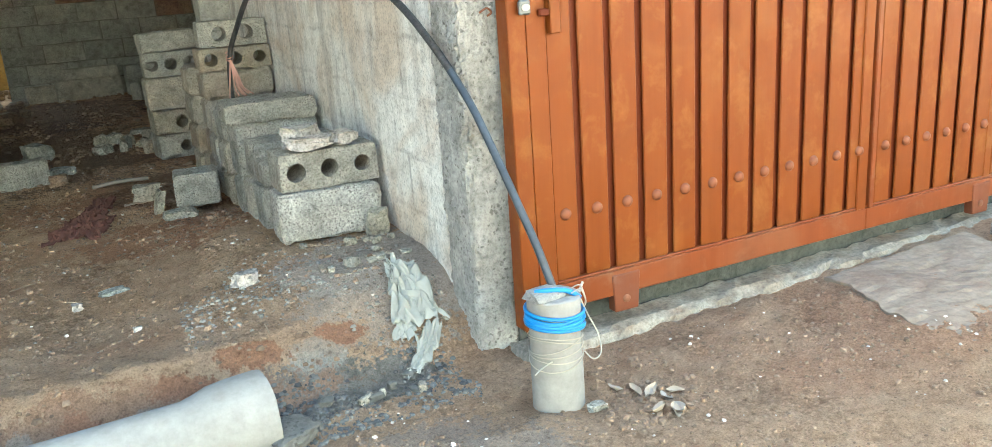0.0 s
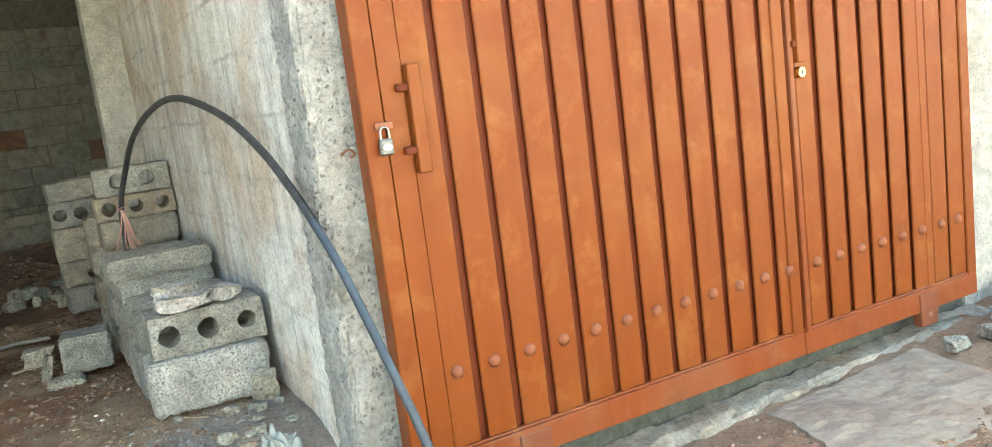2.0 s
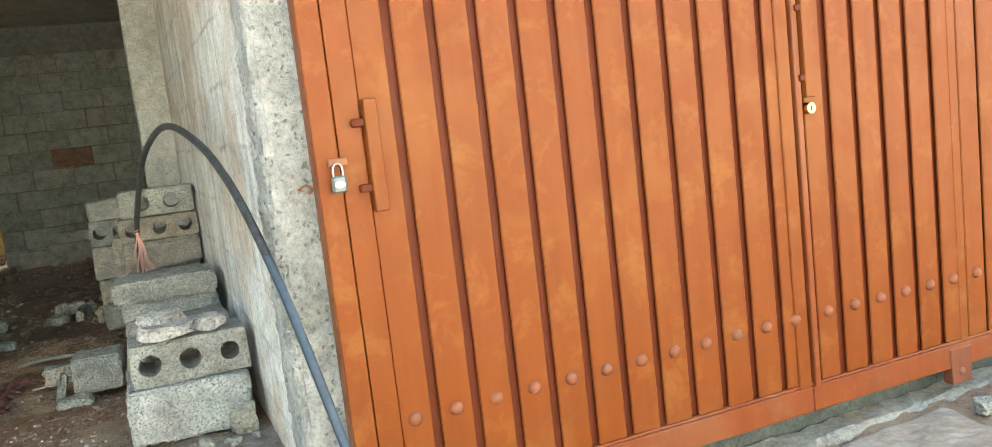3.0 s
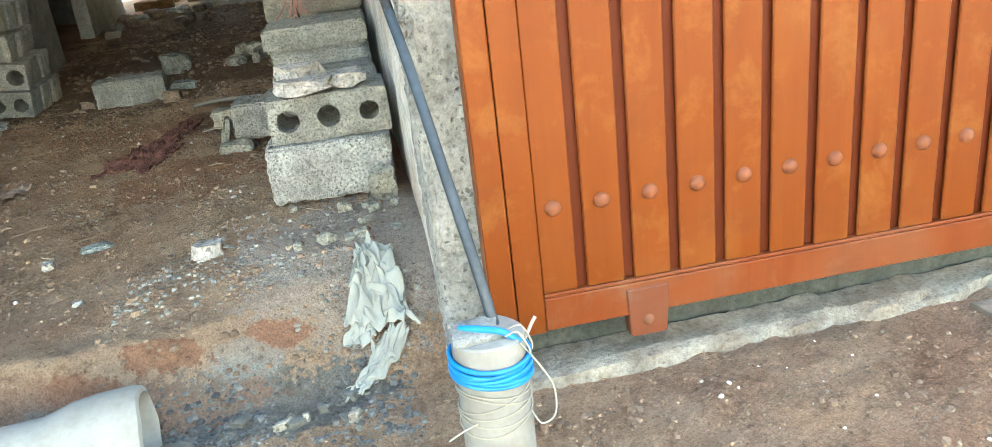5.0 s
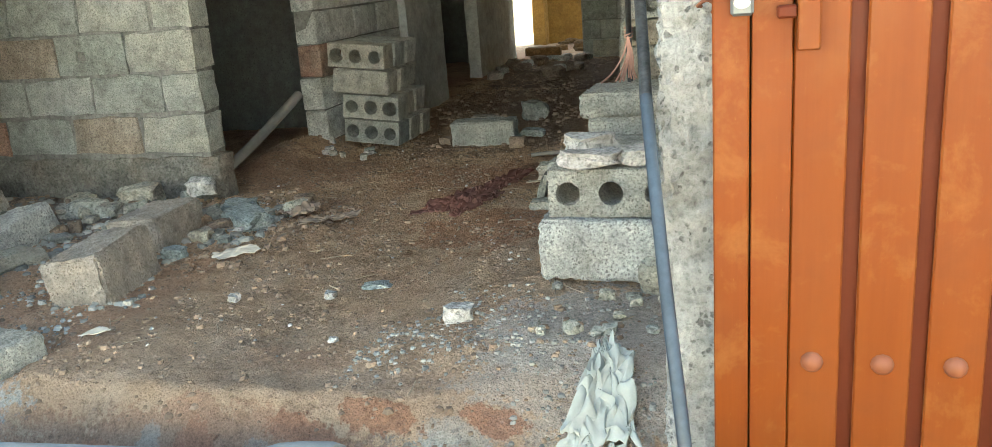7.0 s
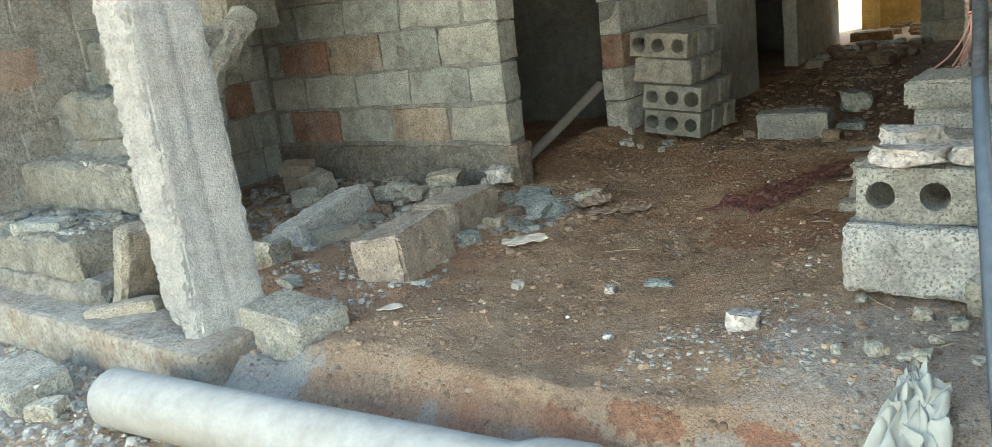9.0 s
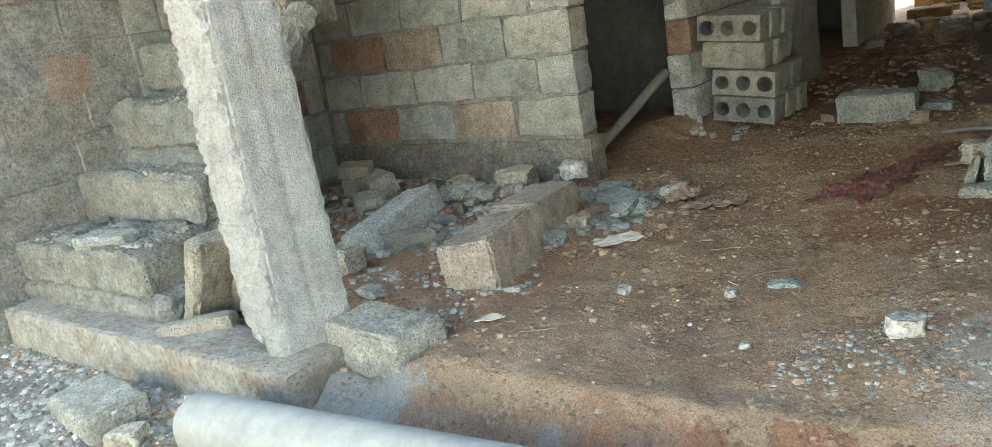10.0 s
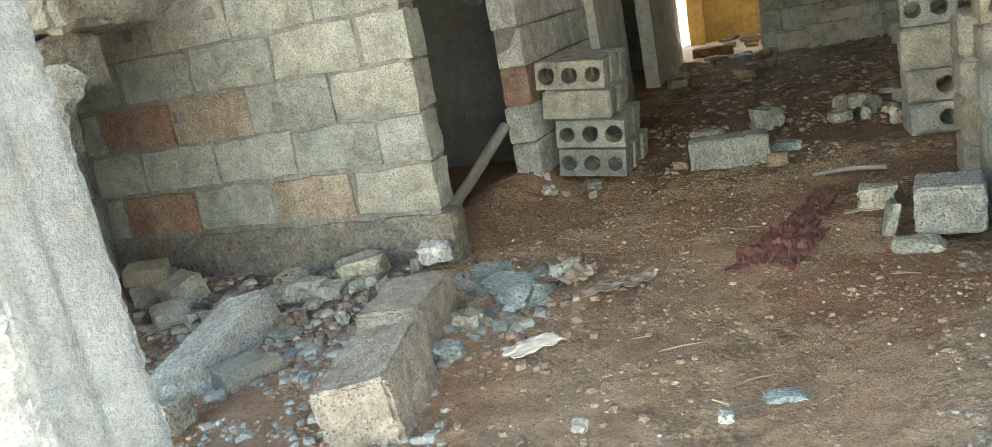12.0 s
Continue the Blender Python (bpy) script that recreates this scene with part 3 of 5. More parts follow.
def ground_z(x, y):
    """Height of the earth: the street at 0, the raised floor of the building behind its broken edge."""
    street = 0.05 * sstep(1.8, 4.0, x)
    wav = 0.05 * noise.noise(Vector((x * 2.1, 3.3, 0))) + 0.02 * noise.noise(Vector((x * 9, 1.3, 0)))
    soft = sstep(0.35, 0.85, x)
    edge0, edge1 = 2.40 + wav + 0.01 * soft, 2.58 + wav + 0.16 * soft
    inside = sstep(edge0, edge1, y) * sstep(1.3, 1.16, x)
    floor = 0.19 - 0.05 * sstep(3.5, 6.0, y) + 0.08 * sstep(7.6, 10.4, y)
    floor += 0.085 * sstep(0.0, 0.7, x) * sstep(2.5, 2.95, y) * sstep(4.6, 3.6, y)
    floor += 0.03 * sstep(-0.9, -1.6, x) * sstep(3.6, 4.4, y) * sstep(5, 4.6, y)
    floor -= 0.10 * sstep(-0.7, -1.0, x) * sstep(3.0, 2.75, y)
    floor += 0.11 * math.exp(-((x + 1.5) / 0.22) ** 2 - ((y - 5.5) / 0.45) ** 2)
    floor += 0.09 * math.exp(-((x + 1.42) / 0.2) ** 2 - ((y - 6.1) / 0.5) ** 2)
    z = street * (1 - inside) + floor * inside
    band = math.exp(-((y - 2.52) / 0.11) ** 2) * sstep(1.2, 1.0, x)
    z += band * (0.026 * noise.noise(Vector((x * 8, y * 8, 2))) + 0.014 * noise.noise(Vector((x * 21, y * 21, 4))))
    z += 0.05 * math.exp(-((x + 1.08) / 0.26) ** 2 - ((y - 2.44) / 0.13) ** 2)
    near = sstep(14, 6, abs(x)) * sstep(16, 12, abs(y))
    p = Vector((x, y, 0))
    z += near * (0.016 * noise.noise(p * 2.2) + 0.010 * noise.noise(p * 7) + 0.009 * noise.noise(p * 19) + 0.006 * noise.noise(p * 37))
    return z


# ---- ground ----
def build_ground():
    def axis(lo, hi, step, far):
        fine = list(np.arange(lo, hi + 1e-6, step))
        return [-far, -far / 4, -40, -15, lo - 2.0, lo - 0.6] + fine + [hi + 0.6, hi + 2.0, 18, 45, far / 4, far]
    xs = axis(-3.4, 4.4, 0.024, 2500.0)
    ys = axis(1.0, 10.7, 0.024, 2500.0)
    ys = [y for i, y in enumerate(ys) if not 6.2 < y < 10.6 or i % 3 == 0]
    vs = [(float(x), float(y), ground_z(float(x), float(y))) for x in xs for y in ys]
    ny = len(ys)
    fs = [(i * ny + j, (i + 1) * ny + j, (i + 1) * ny + j + 1, i * ny + j + 1) for i in range(len(xs) - 1) for j in range(ny - 1)]
    me = bpy.data.meshes.new("ground")
    me.from_pydata(vs, [], fs)
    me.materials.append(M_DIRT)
    ob = new("ground", me)
    for p in me.polygons:
        p.use_smooth = True
    return tagged(ob, "trodden red-brown earth with grey cement dust, crumbs and painted hall shade", "ground", kind="structure")


build_ground()


# ---- walls ----
def brick_meshes(key, l, w, h, count=4, fancy=False):
    """A few worn bricks of one size, to be shared."""
    out = []
    for s in range(count):
        if fancy:
            bm = slab_grid(l, w, h, 0.065)
            worn(bm, l, w, h, s * 3.1 + l * 7, 0.012, 0.005)
            wobble(bm, 0.010, 9, s * 7.7 + l * 10)
        else:
            bm = boxed(-l / 2, l / 2, -w / 2, w / 2, 0, h)
            bmesh.ops.bevel(bm, geom=list(bm.edges), offset=0.007, segments=1, affect="EDGES")
            wobble(bm, 0.009, 11, s * 7.7 + l * 10)
        me = bpy.data.meshes.new("brick")
        bm.to_mesh(me)
        bm.free()
        me.materials.append(M_WALLBLOCK)
        out.append(me)
    return out


MESHCACHE = {}


def lay_bricks(wall, origin, along, length, courses, thick, z0, course=0.205, first=0.0, seed=1, reds=(), skip=lambda u, z: False, unit=0.40, mat_=None):
    """Running bond along a direction; each brick is a child of the wall."""
    rnd = random.Random(seed)
    ang = math.atan2(along[1], along[0])
    for c in range(courses):
        u = 0.0
        cut = (unit / 2 + 0.005) if (c % 2) else first
        k = 0
        while u < length - 0.03:
            l = cut if (k == 0 and cut > 0) else unit
            l = min(l, length - u)
            if length - u - l < 0.07:
                l = length - u
            z = z0 + c * course
            if l > 0.05 and not skip(u + l / 2, z + course / 2):
                key = (round(l / 0.02), thick, course)
                if key not in MESHCACHE:
                    MESHCACHE[key] = brick_meshes(key, round(l / 0.02) * 0.02 - 0.009, thick, course - 0.008)
                me = rnd.choice(MESHCACHE[key])
                ob = new("brick", me)
                ob.matrix_world = pose(origin[0] + along[0] * (u + l / 2), origin[1] + along[1] * (u + l / 2), z + 0.006, rnd.uniform(-.4, .4), rnd.uniform(-.5, .5), math.degrees(ang) + rnd.uniform(-.6, .6)) @ Matrix.Translation((rnd.uniform(-.004, .004), rnd.uniform(-.005, .005), 0))
                ob.parent = wall
                if mat_ or (c, k) in reds:
                    ob.material_slots[0].link = "OBJECT"
                    ob.material_slots[0].material = M_REDBLOCK if (c, k) in reds else mat_
            u += l
            k += 1


def wall_core(name, x0, x1, y0, y1, z0, z1, material=None, label="", rough=0.0, step=0.12):
    if rough:
        bm = slab_grid(x1 - x0, y1 - y0, z1 - z0, step)
        wobble(bm, rough, 9, x0 + y0)
        bmesh.ops.translate(bm, verts=bm.verts, vec=((x0 + x1) / 2, (y0 + y1) / 2, z0))
    else:
        bm = boxed(x0, x1, y0, y1, z0, z1)
    ob = part(name, bm, material or M_MORTAR)
    return tagged(ob, label, "wall", kind="structure")


TOP = 2.75
BX0, BX1 = -3.2, 1.13          # inner faces of the building's side walls
WY = 4.55                      # face of the block wall behind the stairs

# block wall between the stair bay and the dark room
wall_block = wall_core("wall_stair_bay", BX0, -1.345, WY + 0.012, WY + 0.145, 0.0, TOP, label="bare grey concrete block wall with a few red blocks")
# dark room behind it, hall side walls, far wall
wall_hall = wall_core("wall_hall_west", -1.465, -1.335, 5.862, 7.3, 0.0, TOP, label="bare block wall beside the hall")
wall_core("wall_hall_pier", -1.465, -1.262, 7.3, 8.15, 0.0, TOP, M_CEMENT, "grey rendered pier beside the hall", rough=0.008, step=0.08)
wall_hall_b = wall_core("wall_hall_west_b", -1.39, -1.262, 9.24, 10.7, 0.0, TOP, M_CEMENT, "grey rendered wall beside the hall", rough=0.008, step=0.08)
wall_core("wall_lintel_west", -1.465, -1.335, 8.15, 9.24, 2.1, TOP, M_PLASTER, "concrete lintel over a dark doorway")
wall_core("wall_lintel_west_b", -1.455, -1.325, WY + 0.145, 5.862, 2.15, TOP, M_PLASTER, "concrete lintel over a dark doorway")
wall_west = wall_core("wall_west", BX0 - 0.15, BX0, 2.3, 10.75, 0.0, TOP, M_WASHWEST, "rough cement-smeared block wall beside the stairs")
wall_core("wall_room_back", BX0, -1.465, 6.9, 7.05, 0, TOP, M_PLASTER, "rendered wall of the inner room, coloured dark for its deep shade")
wall_core("wall_room_back_b", BX0, -1.465, 8.0, 8.1, 0, TOP, M_PLASTER, "rendered wall of the inner room, coloured dark for its deep shade")
wall_far = wall_core("wall_far", -0.45, 3.4, 10.6, 10.75, 0, TOP, M_MORTAR, "grey block wall at the end of the hall")
wall_core("wall_far_lintel", -1.262, -0.45, 10.6, 10.7, 1.9, TOP, M_PLASTER, "concrete lintel over the far doorway")
# sunlit yard behind the far doorway, open beside its back wall
# Raised to 4.9, out of view, to keep sun from the far doorway.
wall_core("wall_yard_back", -1.42, 3.4, 12.55, 12.7, 0, 4.9, M_YELLOW, "rendered wall of the open yard, its yellow light put in the colour", rough=0.01, step=0.1)
wall_core("wall_yard_pier", -1.42, -1.26, 12.3, 12.548, 0, 3.0, M_YELLOW, "pier at the end of the yard wall, yellow light put in the colour", rough=0.012, step=0.06)
# Added wall: closes the inner room against bright daylight behind the slot.
wall_core("wall_room_north", BX0, -1.39, 10.6, 10.7, 0, TOP, M_PLASTER, "rendered wall of the inner room, coloured dark for its deep shade")
# Unseen slab, added to dim the yard's skylight.
tagged(part("yard_roof", boxed(-1.455, 3.4, 10.75, 11.5, TOP, TOP + 0.1), M_CEMENT), "added unseen slab cutting the skylight over part of the yard", "roof", kind="structure")
# side wall with the block pile
wall_east = tagged(part("wall_east", slab_grid(0.16, 3.45, TOP, 0.06), M_WASH), "cement-washed block wall with damp brown stains", "wall", kind="structure")
wall_east.matrix_world = pose(1.152 + 0.08, 2.66 + 3.45 / 2, 0)
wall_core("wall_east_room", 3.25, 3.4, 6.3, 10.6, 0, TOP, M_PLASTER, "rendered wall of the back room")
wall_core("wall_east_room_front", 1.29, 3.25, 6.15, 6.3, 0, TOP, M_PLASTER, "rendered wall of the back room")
# across the street: an unseen plain wall, added to bounce sunlight into the building
wall_core("wall_opposite", -14.0, 16.0, -6.2, -6.0, -0.1, 4.2, M_PALEWALL, "added unseen pale wall bouncing sunlight from across the street")


def ceiling():
    bm = bmesh.new()
    box(bm, BX0, 3.4, 2.45, 10.75, TOP, TOP + 0.15)
    return tagged(part("ceiling", bm, M_CEMENT), "bare cast concrete ceiling slab", "ceiling", kind="structure")


ceiling()


def rough_pillar(name, x0, x1, y0, y1, z0, z1, label, material, amp=0.012, grooves=False, seed=1, honey=False):
    """A cast concrete pillar with ragged arrises and board marks."""
    l, w, h = x1 - x0, y1 - y0, z1 - z0
    bm = slab_grid(l, w, h, 0.011 if honey or grooves else 0.03)
    for v in bm.verts:
        p = v.co.copy()
        d = sorted((l / 2 - abs(p.x), w / 2 - abs(p.y)))
        ragged = 0.5 + 0.5 * noise.noise(Vector((p.x * 22, p.y * 22, p.z * 30 + seed)))
        if d[0] < 0.003 and d[1] < 0.02:
            k = 0.013 * ragged
            v.co.x -= math.copysign(k, p.x) * (1 if l / 2 - abs(p.x) < 0.02 else 0)
            v.co.y -= math.copysign(k, p.y) * (1 if w / 2 - abs(p.y) < 0.02 else 0)
        if grooves and l / 2 - p.x < 0.003:
            t = p.y / w
            v.co.x -= 0.007 * math.exp(-((t - 0.02 + 0.03 * noise.noise(Vector((0, 0, p.z * 3)))) / 0.03) ** 2)
            v.co.x -= 0.004 * math.exp(-((t + 0.24) / 0.025) ** 2)
        if grooves and w / 2 + p.y < 0.003:
            v.co += Vector((0, -1, 0)) * amp * 1.3 * (noise.noise(p * 60 + Vector((seed, 0, 0))))
        if honey:
            v.co.y -= 0.006 * noise.noise(Vector((p.x * 45, 1.7, p.z * 2.5))) * (1 if w / 2 + p.y < 0.003 else 0)
            v.co.x -= 0.006 * noise.noise(Vector((4.1, p.y * 45, p.z * 2.5))) * (1 if l / 2 + p.x < 0.003 else 0)
            k = sstep(0.0, 0.2, noise.noise(Vector((p.x * 5, p.y * 5, p.z * 4 + seed))))
            v.co += noise.noise_vector(p * 60) * 0.011 * k
        v.co += noise.noise_vector(p * 18 + Vector((seed * 3, 0, 0))) * amp * (0.12 if grooves else 0.35)
    ob = tagged(smooth(part(name, bm, material), 50), label, "pillar", kind="structure")
    ob.matrix_world = pose((x0 + x1) / 2, (y0 + y1) / 2, z0)
    return ob


pillar_porch = rough_pillar("pillar_porch", -1.427, -1.237, 2.45, 2.71, 0.06, TOP + 0.02, "pale cast concrete pillar with ragged edges and board marks", M_PALECEMENT, grooves=True, seed=3)
for v in pillar_porch.data.vertices:
    # its side runs a little askew, and the corner by the stairs is broken off at the foot
    v.co.x += 0.2 * (v.co.y + 0.13) - 0.03 * (v.co.z - 0.6) * sstep(-0.1, 0.13, v.co.y)
    if v.co.x < 0.02:
        cut = sstep(0.24, 0.13, v.co.z + 0.03 * noise.noise(v.co * 25))
        v.co.x += cut * min(0.13, 0.02 - v.co.x) * 0.9
pillar_gate = rough_pillar("pillar_gate", 1.148, 1.31, 2.44, 2.66, -0.05, TOP, "rough cast concrete pillar with honeycombed patches beside the gate", M_HONEY, seed=5, honey=True)
rough_pillar("pillar_hall", 0.95, 1.29, 6.11, 6.35, 0.0, TOP, "cast concrete pillar at the end of the side wall", M_CEMENT, seed=9)

# plinth beam under the stair bay, with the porch pillar on it
bm = slab_grid(2.1, 0.26, 0.235, 0.03)
worn(bm, 2.1, 0.26, 0.235, 4, 0.01, 0.006)
plinth = tagged(part("plinth", bm, M_SILL), "cracked cement plinth beam under the stair bay", "plinth", kind="structure")
plinth.matrix_world = pose(-2.16, 2.5, -0.055, 0, 0, -1.5)

# wall beyond the gate
wall_street = wall_core("wall_street", 3.95, 9.0, 2.42, 2.58, -0.05, 2.4, M_CEMENT, "pale cement-smeared block wall beyond the gate", rough=0.02, step=0.05)
pillar_r = wall_core("wall_street_return", -9.0, BX0 - 0.15, 2.42, 2.58, -0.05, 2.4, M_CEMENT, "plain cement street wall")


# ---- stairs ----
def stairs():
    st = empty("staircase", pose(0, 0, 0), "unfinished rough staircase of concrete blocks and cement dust", "staircase")
    steps = [(2.53, 0.45), (2.89, 0.67), (3.14, 0.96), (3.38, 1.2), (3.64, 1.4)]
    for i, (y, z) in enumerate(steps):
        rise = 0.24
        x1 = -2.13 if i == 0 else -2.16 - 0.04 * i
        l, w = x1 - BX0, 0.46 if i == 0 else 0.36
        if i == 0:
            bm = slab_grid(l + 0.1, 0.5, 0.17, 0.03)
            worn(bm, l + 0.1, 0.5, 0.17, 31, 0.025, 0.014)
            o = part("base_course", bm, M_MORTAR, st, "rough mortar-smeared lowest course")
            o.matrix_world = pose((x1 + BX0) / 2 + 0.04, y + 0.25, 0.115)
        bm = slab_grid(l, w, rise - 0.02 if i else 0.185, 0.02)
        worn(bm, l, w, rise - 0.02 if i else 0.185, i + 2, 0.014, 0.007)
        for v in bm.verts:
            if v.co.z > rise * 0.7:
                v.co.z += 0.03 * noise.noise(v.co * 11 + Vector((i, 0, 0))) + 0.012 * noise.noise(v.co * 40)
        wobble(bm, 0.01, 6, i * 3.0)
        s = part("step", bm, M_STEP, st)
        s.matrix_world = pose((x1 + BX0) / 2, y + w / 2, z - (rise - 0.02 if i else 0.185))
    # sloping waist slab under the steps
    for name, l, w, h, m in (("waist_slab", 1.0, 1.6, 0.11, pose(-2.7, 3.24, 0.665, 46, 0, 0)), ("landing", 1.0, 0.62, 0.16, pose(-2.7, 4.0, 1.41))):
        bm = slab_grid(l, w, h, 0.035)
        worn(bm, l, w, h, 8, 0.03, 0.014)
        for v in bm.verts:
            v.co += noise.noise_vector(v.co * 8) * 0.02
        s = part(name, bm, M_STEP, st, "ragged cast concrete slab")
        s.matrix_world = m
    for x, y, z, l, w, h, rx, ry, rz, sd in ((-2.5, 2.62, 0.44, 0.26, 0.12, 0.06, 4, 3, 20, 1), (-2.03, 2.76, 0.13, 0.09, 0.34, 0.42, 4, 28, 4, 3)):
        bm = slab_grid(l, w, h, 0.025)
        worn(bm, l, w, h, sd, 0.016, 0.008)
        o = part("broken_block", bm, M_BLOCK, st)
        o.matrix_world = pose(x, y, z, rx, ry, rz)
    return st


stairs()

# ---- gate ----
GY = 2.34


def dome_bm(r, h):
    bm = bmesh.new()
    n, rows = 12, 4
    rings = []
    for j in range(rows):
        a = (j / rows) * math.pi / 2
        rings.append([bm.verts.new((r * math.cos(a) * math.cos(2 * math.pi * k / n), -h * math.sin(a), r * math.cos(a) * math.sin(2 * math.pi * k / n))) for k in range(n)])
    top = bm.verts.new((0, -h, 0))
    for r0, r1 in zip(rings, rings[1:]):
        for k in range(n):
            bm.faces.new((r0[k], r0[(k + 1) % n], r1[(k + 1) % n], r1[k]))
    for k in range(n):
        bm.faces.new((rings[-1][k], rings[-1][(k + 1) % n], top))
    bmesh.ops.recalc_face_normals(bm, faces=bm.faces)
    return bm


def shared_part(ob, name, parent, m):
    o = new(name, ob.data)
    o.parent = parent
    o.matrix_world = m
    return o


def gate():
    g = empty("metal_gate", pose(0, 0, 0), "orange-painted sheet metal double gate with studs, closed and padlocked", "gate")
    H = 2.35
    F = GY - 0.02      # face of the boards
    def bar(name, x0, x1, y0, y1, z0, z1, mat_=M_GATE, bevel=0.004, label=""):
        return part(name, boxed(x0, x1, y0, y1, z0, z1, bevel=bevel), mat_, g, label)
    # Added dark backing that blocks courtyard light from the gate's seams.
    bar("back_sheet", 1.26, 3.86, F + 0.062, F + 0.066, 0.13, H, M_DARK, 0.0)
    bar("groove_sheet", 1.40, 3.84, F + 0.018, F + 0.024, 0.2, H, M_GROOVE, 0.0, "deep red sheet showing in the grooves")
    bar("post", 1.254, 1.3165, F - 0.012, F + 0.06, 0.10, H + 0.05)
    bar("stile", 1.320, 1.388, F - 0.006, F + 0.04, 0.142, H, M_GATE, 0.002)
    bar("bottom_rail", 1.389, 2.83, F - 0.008, F + 0.04, 0.147, 0.236, M_RAIL, 0.003)
    bar("bottom_rail", 2.832, 3.87, F - 0.008, F + 0.04, 0.147, 0.236, M_RAIL, 0.003)
    bar("rail_ledge", 1.39, 3.84, F - 0.004, F + 0.018, 0.236, 0.246, M_RAIL, 0.003)
    bar("top_rail", 1.320, 3.87, F - 0.012, F + 0.04, H - 0.1, H)
    bar("meeting_stile", 2.775, 2.828, F - 0.008, F + 0.04, 0.234, H - 0.1, M_GATE)
    bar("meeting_stile", 2.838, 2.862, F - 0.016, F + 0.04, 0.234, H - 0.1, M_RAIL)
    bar("stile", 3.815, 3.87, F - 0.008, F + 0.04, 0.234, H - 0.1)
    bar("stile", 3.555, 3.60, F - 0.003, F + 0.02, 0.234, H - 0.1)
    board = None
    stud = None
    spots = [1.432 + 0.1225 * i for i in range(12)] + [2.925 + 0.1215 * i for i in range(6)] + [3.655, 3.765]
    for i, x in enumerate(spots):
        w = 0.048
        if i == 12:
            w = 0.044
        if i == 0 or i == 12 or i >= 17:
            x0 = x - (0.0425 if i == 0 else w)
            x1 = x + (0.040 if i in (12, 17) else w)
            b = part("board", boxed(x0, x1, F, F + 0.012, 0.246, H - 0.1, bevel=0.0035), M_GATE, g)
        elif board is None:
            board = part("board", boxed(-w, w, 0, 0.012, 0.246, H - 0.1, bevel=0.0035), M_GATE, g)
            board.matrix_world = pose(x, F, 0)
        else:
            shared_part(board, "board", g, pose(x, F, 0))
        if stud is None:
            stud = smooth(part("stud", dome_bm(0.021, 0.017), M_STUD, g, "domed stud head"), 50)
            stud.matrix_world = pose(x, F + 0.001, 0.472)
        else:
            shared_part(stud, "stud", g, pose(x, F + 0.001, 0.472 + 0.0006 * i))
    # wheel brackets under the bottom rail
    for x in (1.655, 3.54):
        bm = bmesh.new()
        box(bm, x - 0.055, x + 0.06, F - 0.014, F + 0.03, 0.085, 0.222, bevel=0.004)
        for v in bm.verts:
            if v.co.z < 0.1:
                v.co.x += 0.15 * (x + 0.002 - v.co.x)
        br = part("wheel_bracket", bm, M_BRACKET, g, "rust-stained bracket plate")
        bm = dome_bm(0.016, 0.01)
        bo = smooth(part("bolt", bm, M_RUST, br), 50)
        bo.matrix_world = pose(x, F - 0.013, 0.13)
    # latch: cover strip with two lugs, and the second one on the small leaf
    bar("latch_cover", 1.393, 1.43, F - 0.03, F - 0.001, 1.055, 1.35, M_GATE, 0.003)
    for z in (1.12, 1.29):
        bar("latch_lug", 1.36, 1.394, F - 0.026, F - 0.006, z - 0.011, z + 0.011, M_GROOVE, 0.004)
    bar("latch_cover", 2.868, 2.905, F - 0.03, F - 0.001, 1.21, 1.62, M_GATE, 0.003)
    for z in (1.275, 1.50):
        bar("latch_lug", 2.85, 2.872, F - 0.026, F - 0.006, z - 0.011, z + 0.011, M_GROOVE, 0.004)
    bm = bmesh.new()
    bmesh.ops.create_cone(bm, cap_ends=True, segments=16, radius1=0.021, radius2=0.018, depth=0.022)
    bmesh.ops.rotate(bm, verts=bm.verts, cent=(0, 0, 0), matrix=Matrix.Rotation(radians(90), 3, "X"))
    lk = smooth(part("lock_cylinder", bm, M_BRASS, g, "round brass lock cylinder"))
    lk.matrix_world = pose(2.885, F - 0.018, 1.175)
    kh = part("keyhole", boxed(-0.0025, 0.0025, -0.0125, -0.0105, -0.008, 0.008), M_DARK, lk)
    kh.matrix_world = lk.matrix_world.copy()
    # hasp
    bar("hasp", 1.285, 1.335, F - 0.022, F - 0.012, 1.186, 1.206, M_RUST, 0.002)
    return g


gate()


def padlock():
    p = empty("padlock", pose(1.304, GY - 0.05, 1.118), "small steel padlock hanging from the gate hasp", "padlock")
    bm = boxed(-0.019, 0.019, -0.009, 0.009, 0, 0.044, bevel=0.005)
    o = part("body", bm, M_GREYMETAL, p)
    bm = bmesh.new()
    bmesh.ops.create_cone(bm, cap_ends=True, segments=16, radius1=0.014, radius2=0.014, depth=0.003)
    bmesh.ops.rotate(bm, verts=bm.verts, cent=(0, 0, 0), matrix=Matrix.Rotation(radians(90), 3, "X"))
    bmesh.ops.translate(bm, verts=bm.verts, vec=(0, -0.0115, 0.022))
    bmesh.ops.scale(bm, verts=bm.verts, vec=(1, 1, 0.7), space=Matrix.Translation((0, 0, -0.022)))
    part("badge", bm, M_PAPER, p, "pale oval badge")
    tube([(-0.012, 0, 0.04), (-0.012, 0, 0.062), (-0.006, 0, 0.073), (0.006, 0, 0.073), (0.012, 0, 0.062), (0.012, 0, 0.04)], 0.0035, "shackle", M_STEEL, p)
    return p


padlock()

